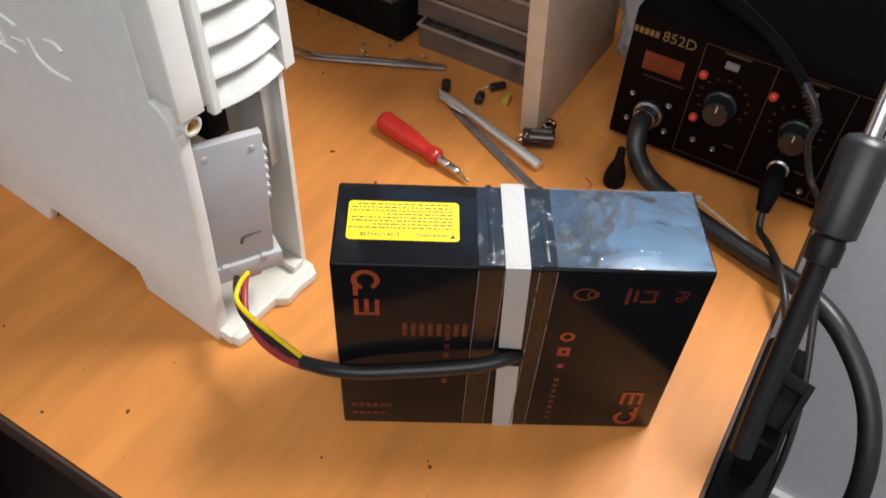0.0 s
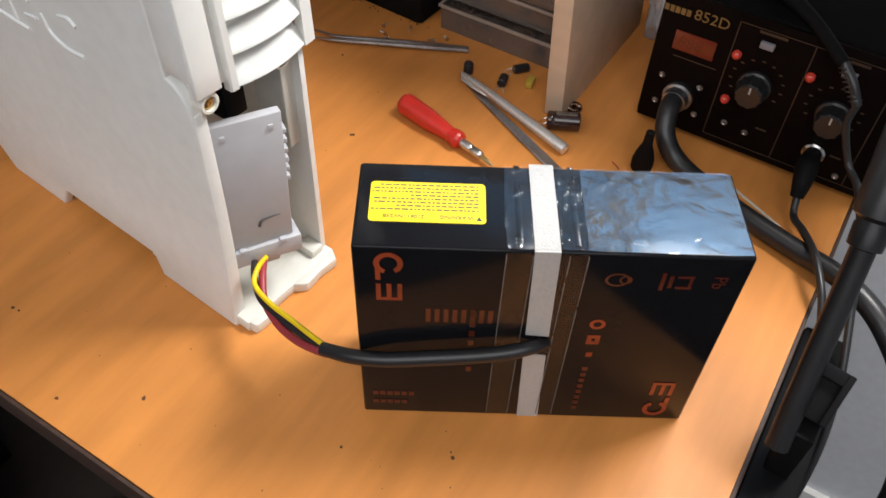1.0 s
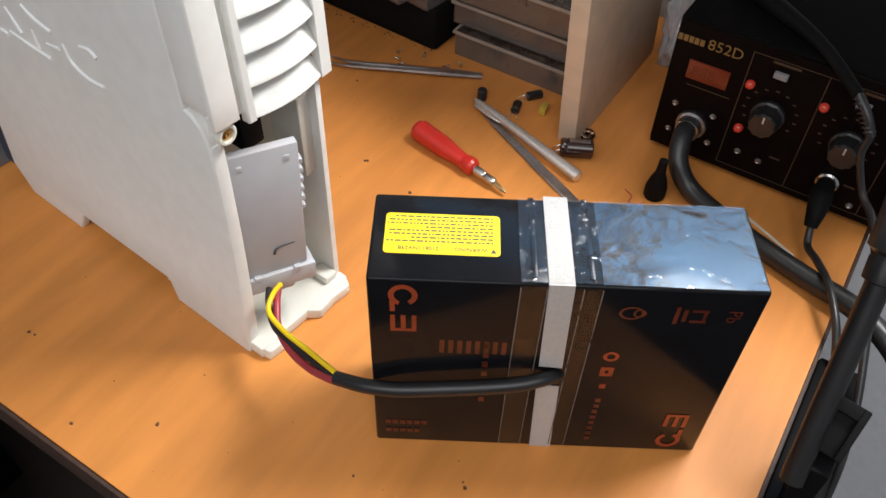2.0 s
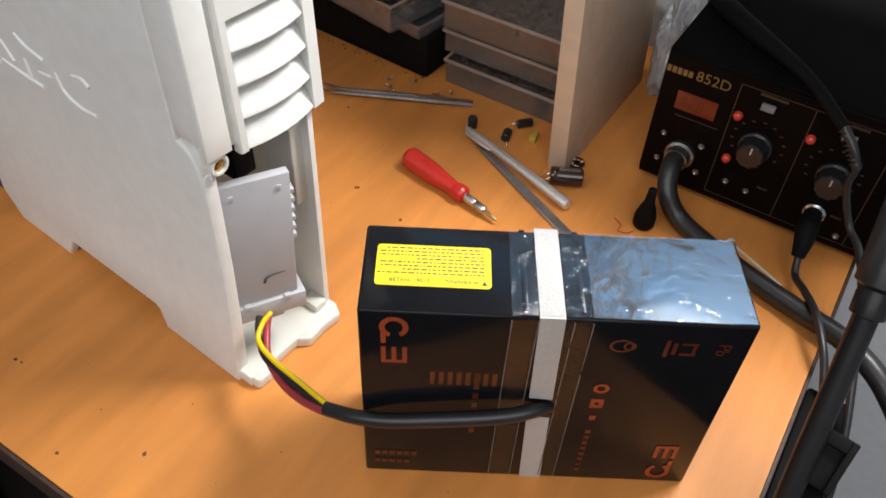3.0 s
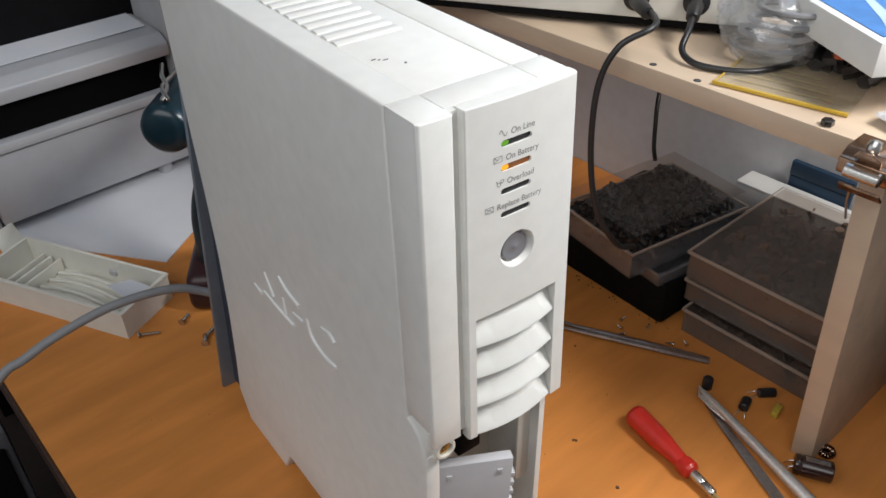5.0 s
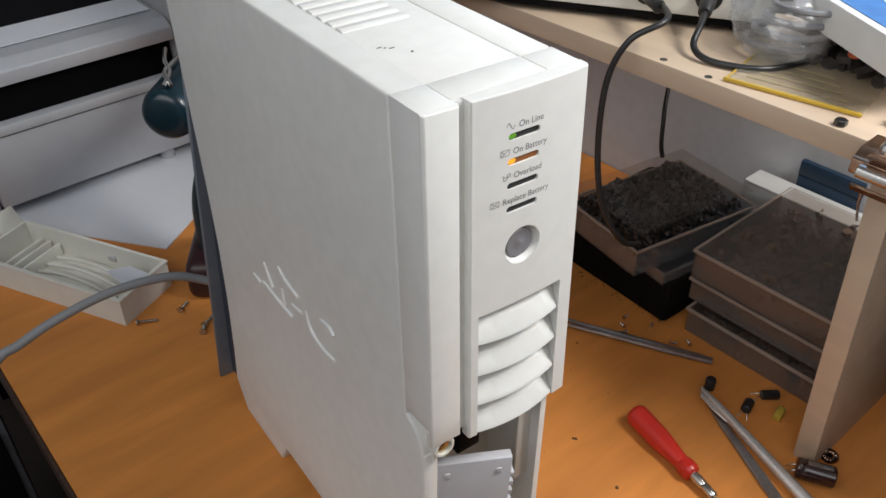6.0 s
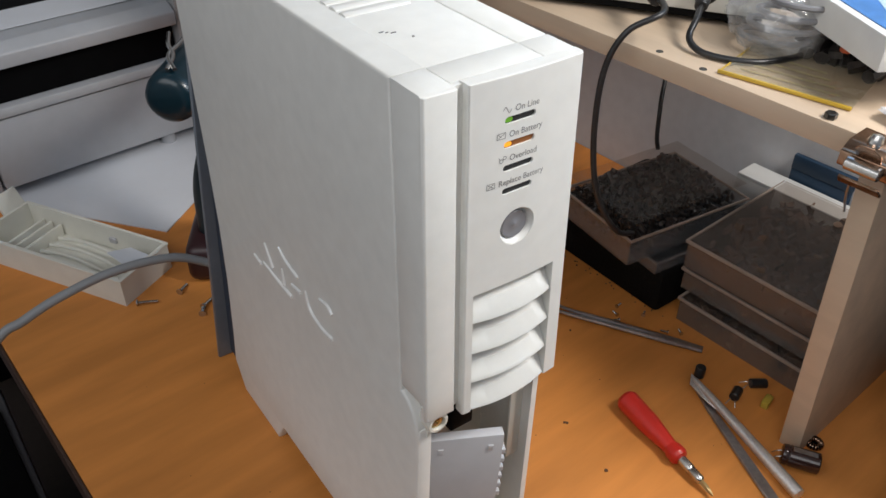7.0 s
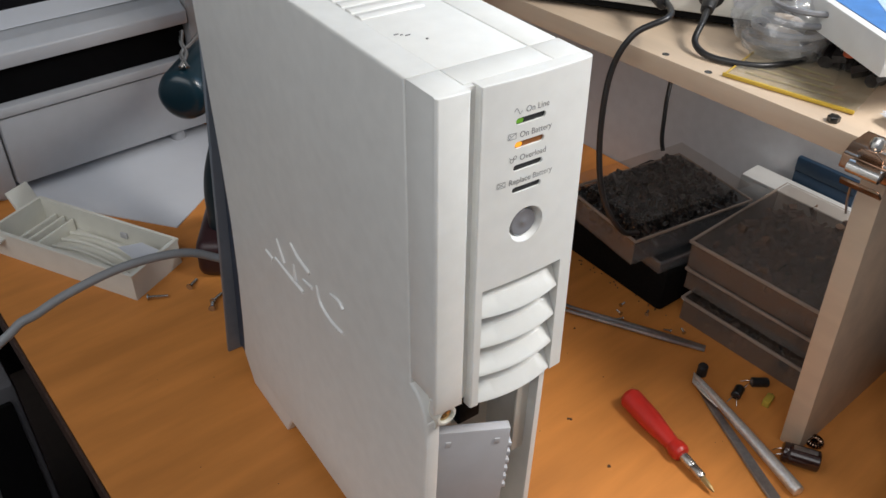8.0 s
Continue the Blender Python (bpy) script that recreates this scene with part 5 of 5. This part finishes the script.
part("wing", prism([(-0.009, -0.006), (-0.010, 0.004), (-0.0045, 0.0115), (0.0045, 0.0115), (0.010, 0.004), (0.009, -0.006)], -0.0006, 0.0006, "y", 0.0003, 1, m=pose(-0.016, 0, 0.0165, -35, 0, 90) @ Matrix.Diagonal((0.8, 0.8, 0.8, 1))), COPPERY, clip, "pressed steel wing")
part("wing", prism([(-0.013, -0.004), (-0.012, 0.003), (0.012, 0.003), (0.013, -0.004)], -0.0006, 0.0014, "y", 0.0003, 1, m=pose(-0.015, 0, -0.003, -40, 0, 90)), COPPERY, clip, "pressed coppery wing")
part("ball_end", lathe([(0, 0.001), (0.001, 0.0034), (0.0045, 0.0046), (0.008, 0.0034), (0.009, 0.001)], (-0.0145, 0.0, 0.0205), (0.4, 0, 1), 16), STEEL, clip, "rounded bright wing end")
part("wire_end", cable([(-0.013, 0.006, -0.004), (-0.0105, 0.006, -0.016), (-0.010, 0.004, -0.026)], 0.0008, 8, 5), DULL_STEEL, clip, "thin bent wire")

# ---------------------------------------------------------------- printer end of the table
PRINTER_WHITE = mat("printer_white", (0.40, 0.415, 0.44), 0.4, vary=0.03, stain=0.05)
pr = thing("printer", T @ pose(-0.085, 0.640, 0, 0, 0, 2), "white office printer with black paper slots on the table", "printer")
# Black body and block: the shade inside the slots is put into their colour
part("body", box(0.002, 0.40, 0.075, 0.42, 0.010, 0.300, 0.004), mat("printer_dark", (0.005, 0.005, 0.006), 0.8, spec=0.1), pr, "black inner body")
part("slot_fill", box(0.002, 0.262, 0.012, 0.074, 0.1053, 0.1445), mat("slot_shade", (0.004, 0.004, 0.0045), 0.9, spec=0.05), pr, "black block filling the shaded paper slot")
part("drawer", box(0.045, 0.40, 0.004, 0.074, 0.014, 0.092, 0.004), PRINTER_WHITE, pr, "white paper drawer")
part("drawer_rim", box(0.0, 0.40, 0.0, 0.074, 0.0935, 0.105, 0.003), PRINTER_WHITE, pr)
part("side_pillar", box(0.0, 0.0435, 0.006, 0.074, 0.003, 0.0930, 0.004), PRINTER_WHITE, pr)
part("output_tray", prism([(-0.004, 0.145), (-0.004, 0.160), (0.010, 0.168), (0.120, 0.176), (0.120, 0.145)], -0.02, 0.262, "x", 0.002, 2), PRINTER_WHITE, pr, "white output tray")
part("scanner_lid", prism([(0.090, 0.205), (0.090, 0.235), (0.40, 0.300), (0.40, 0.205)], -0.02, 0.285, "x", 0.004, 2), mat("printer_black", (0.014, 0.015, 0.017), 0.35), pr, "black scanner lid")
part("side_cover", box(0.264, 0.40, 0.002, 0.30, 0.1055, 0.300, 0.006), mat("printer_grey", (0.36, 0.37, 0.38), 0.45, vary=0.04), pr, "grey side cover")
for x in (0.03, 0.235):
    part("foot", lathe([(0, 0.008), (0.001, 0.009), (0.014, 0.008)], (x, 0.018, 0.0), (0, 0, 1), 16), PRINTER_WHITE, pr)
PAPER = mat("paper", (0.66, 0.685, 0.73), 0.7, vary=0.01, stain=0.02)
solo("paper_sheet", box(0.0, 0.255, 0.030, 0.118, 0.0, 0.0008), PAPER, pr.matrix_world @ pose(0, 0, 0.1690, 3.6, 0, 0), "white paper sheet lying in the printer output tray", "paper")
solo("paper_sheet", box(0, 0.21, 0, 0.297, 0.0002, 0.0016), PAPER, T @ pose(0.064, 0.490, 0.0, 0, 0, 35.6), "white paper sheet lying on the table under the printer", "paper")

cov = thing("battery_cover", pose(-0.0500, 0.4020, 0, 0, 0, 31.5), "off-white plastic cover lying open side up", "cover")
W_, L_, H_ = 0.064, 0.172, 0.029
bm = shell_box(W_, L_, H_, 0.0026)
part("shell", bm, CREAM_ABS, cov)
part("rim_lip", rim_bar(W_ - 0.0004, L_ - 0.0004, H_ - 0.0026, 0.0012, 0.0028), CREAM_ABS, cov)
for k in range(4):
    x = 0.012 + 0.012 * k
    part("rib", cable([(x, 0.030, 0.004), (x + 0.001, 0.060, 0.010), (x + 0.002, 0.095, 0.011), (x + 0.002, 0.125, 0.006)], 0.0018, 8, 5), CREAM_ABS, cov)
for y in (0.128, 0.140, 0.150):
    part("cross_rib", box(0.004, W_ - 0.004, y, y + 0.003, 0.002, 0.016, 0.0006), CREAM_ABS, cov)
part("end_flap", prism([(0.172, 0.027), (0.182, 0.045), (0.185, 0.044), (0.175, 0.025)], 0.036, 0.062, "x", 0.0004, 1), CREAM_ABS, cov, "raised end flap")
part("tab", box(-0.012, 0.0, 0.154, 0.167, 0.020, 0.0225, 0.0006), WHITE_ABS, cov)
part("latch_hole", box(W_ - 0.0050, W_ - 0.0022, 0.060, 0.068, 0.012, 0.018, 0.0006), GREY_ABS, cov)
solo("paper_scrap", prism([(-0.004, 0.0), (0.027, 0.005), (0.030, 0.030), (0.010, 0.040)], 0.0, 0.0006, "z"), PAPER, pose(-0.034, 0.414, 0.0292, 0, 12, 31), "torn white paper scrap on the plastic cover", "paper")
GREY_CORD = mat("grey_mains_cord", (0.24, 0.25, 0.26), 0.45, vary=0.06)
solo("mains_cable", cable([(0.030, 0.297, 0.040), (0.024, 0.318, 0.062), (0.008, 0.330, 0.071), (-0.019, 0.335, 0.084), (-0.063, 0.338, 0.087), (-0.107, 0.338, 0.080), (-0.135, 0.336, 0.072), (-0.153, 0.336, 0.065), (-0.190, 0.330, 0.03), (-0.21, 0.32, -0.10), (-0.22, 0.32, -0.40), (-0.23, 0.34, -0.70)], 0.0036, 12), GREY_CORD, pose(0, 0, 0), "grey mains cable arching over the table edge", "cable")

TEAL = mat("teal_plastic", (0.005, 0.024, 0.036), 0.3, vary=0.08, coat=0.15)
TEAL_DARK = mat("dark_teal_plastic", (0.004, 0.014, 0.020), 0.4, vary=0.1)
drill = thing("cordless_drill", pose(0.061, 0.400, 0, 0, 0, 60), "teal cordless drill standing behind the power supply", "drill")
part("motor_housing", lathe([(0, 0.010), (0.0015, 0.0165), (0.005, 0.0205), (0.012, 0.0225), (0.060, 0.0228), (0.10, 0.021), (0.115, 0.016)], (-0.019, 0.034, 0.184), (1, -0.2, 0.0), 32), TEAL, drill)
part("vent_hole", lathe([(0, 0.0030), (0.0008, 0.0026), (0.0002, 0.001)], (-0.010, 0.031, 0.2040), (-0.7, -0.2, 0.75), 12), SLOT_DARK, drill, "dark vent hole")
part("chuck", lathe([(0, 0.016), (0.010, 0.019), (0.030, 0.019), (0.040, 0.010)], (0.092, 0.008, 0.182), (1, -0.2, 0.0), 24), RUBBER_DULL, drill, "black keyless chuck")
part("grip", cable([(0.026, 0.000, 0.172), (0.022, 0.005, 0.130), (0.014, 0.016, 0.085), (0.014, 0.016, 0.040)], 0.018, 20, radii=[0.020, 0.0175, 0.0185, 0.021]), TEAL_DARK, drill, "dark teal grip")
part("battery", box(-0.026, 0.060, -0.020, 0.046, 0.0, 0.040, 0.010, 3), mat("maroon_black_plastic", (0.030, 0.010, 0.012), 0.4), drill, "dark maroon battery base")
pl = thing("small_pliers", pose(0.061, 0.400, -0.016, 0, 0, 60), "small steel pliers lying on the drill", "pliers")
for s in (-1, 1):
    part("arm", cable([(-0.012, 0.028 + s * 0.003, 0.2250), (0.004, 0.030 - s * 0.002, 0.2300), (0.020, 0.030 + s * 0.004, 0.2330), (0.045, 0.030 + s * 0.008, 0.2330)], 0.0018, 8, 5), STEEL, pl)

# ---------------------------------------------------------------- beside and under the table
GREY_PLASTIC = mat("dark_grey_plastic", (0.12, 0.12, 0.13), 0.45, vary=0.06, stain=0.1)
pc = thing("computer_case", T @ pose(-0.300, 0.436, -0.734, 0, 0, 0), "dark grey computer case standing beside the table", "computer")
part("case", box(0.0, 0.170, 0.0, 0.42, 0.02, 0.675, 0.006), GREY_PLASTIC, pc)
part("front_plate", box(0.008, 0.162, -0.006, -0.0003, 0.03, 0.660, 0.004), RUBBER_DULL, pc, "black front plate")
for x in (0.03, 0.14):
    for y in (0.05, 0.37):
        part("foot", rod((x, y, 0), (x, y, 0.021), 0.012, seg=14), RUBBER_DULL, pc)
solo("floor_cable", cable([tpt(-0.45, 0.62, -0.728), tpt(-0.28, 0.52, -0.726), tpt(-0.16, 0.47, -0.728), tpt(-0.06, 0.43, -0.727), tpt(0.02, 0.34, -0.728), tpt(0.10, 0.10, -0.728)], 0.006, 10), RUBBER, pose(0, 0, 0), "black cable lying on the floor", "cable")
part("modesty_panel", box(0.20, 0.216, -0.20, 1.25, -0.55, -0.028, 0.001), mat("dark_red_board", (0.055, 0.022, 0.014), 0.6, vary=0.15), table, "dark red-brown panel under the top")

# Floor planks
PLANK = mat("plank_brown", (0.26, 0.17, 0.10), 0.45, vary=0.14, scale=40, stain=0.18, stain_scale=5, stretch=(1, 0.15, 1), random_tint=0.15)
plank_mesh = to_mesh("plank", box(0.0005, 0.1270, 0.0008, 0.9992, 0.0, 0.006, 0.0008, 1), PLANK)
half_mesh = to_mesh("plank", box(0.0005, 0.1270, 0.0008, 0.4992, 0.0, 0.006, 0.0008, 1), PLANK)
for i in range(24):
    v = -1.60
    for mesh, step in ([(plank_mesh, 1.0)] * 4 if i % 2 else [(half_mesh, 0.5)] + [(plank_mesh, 1.0)] * 3 + [(half_mesh, 0.5)]):
        ob = part("plank", mesh, PLANK, floor)
        ob.location = (-2.40 + 0.1275 * i, v, -0.7405)
        v += step
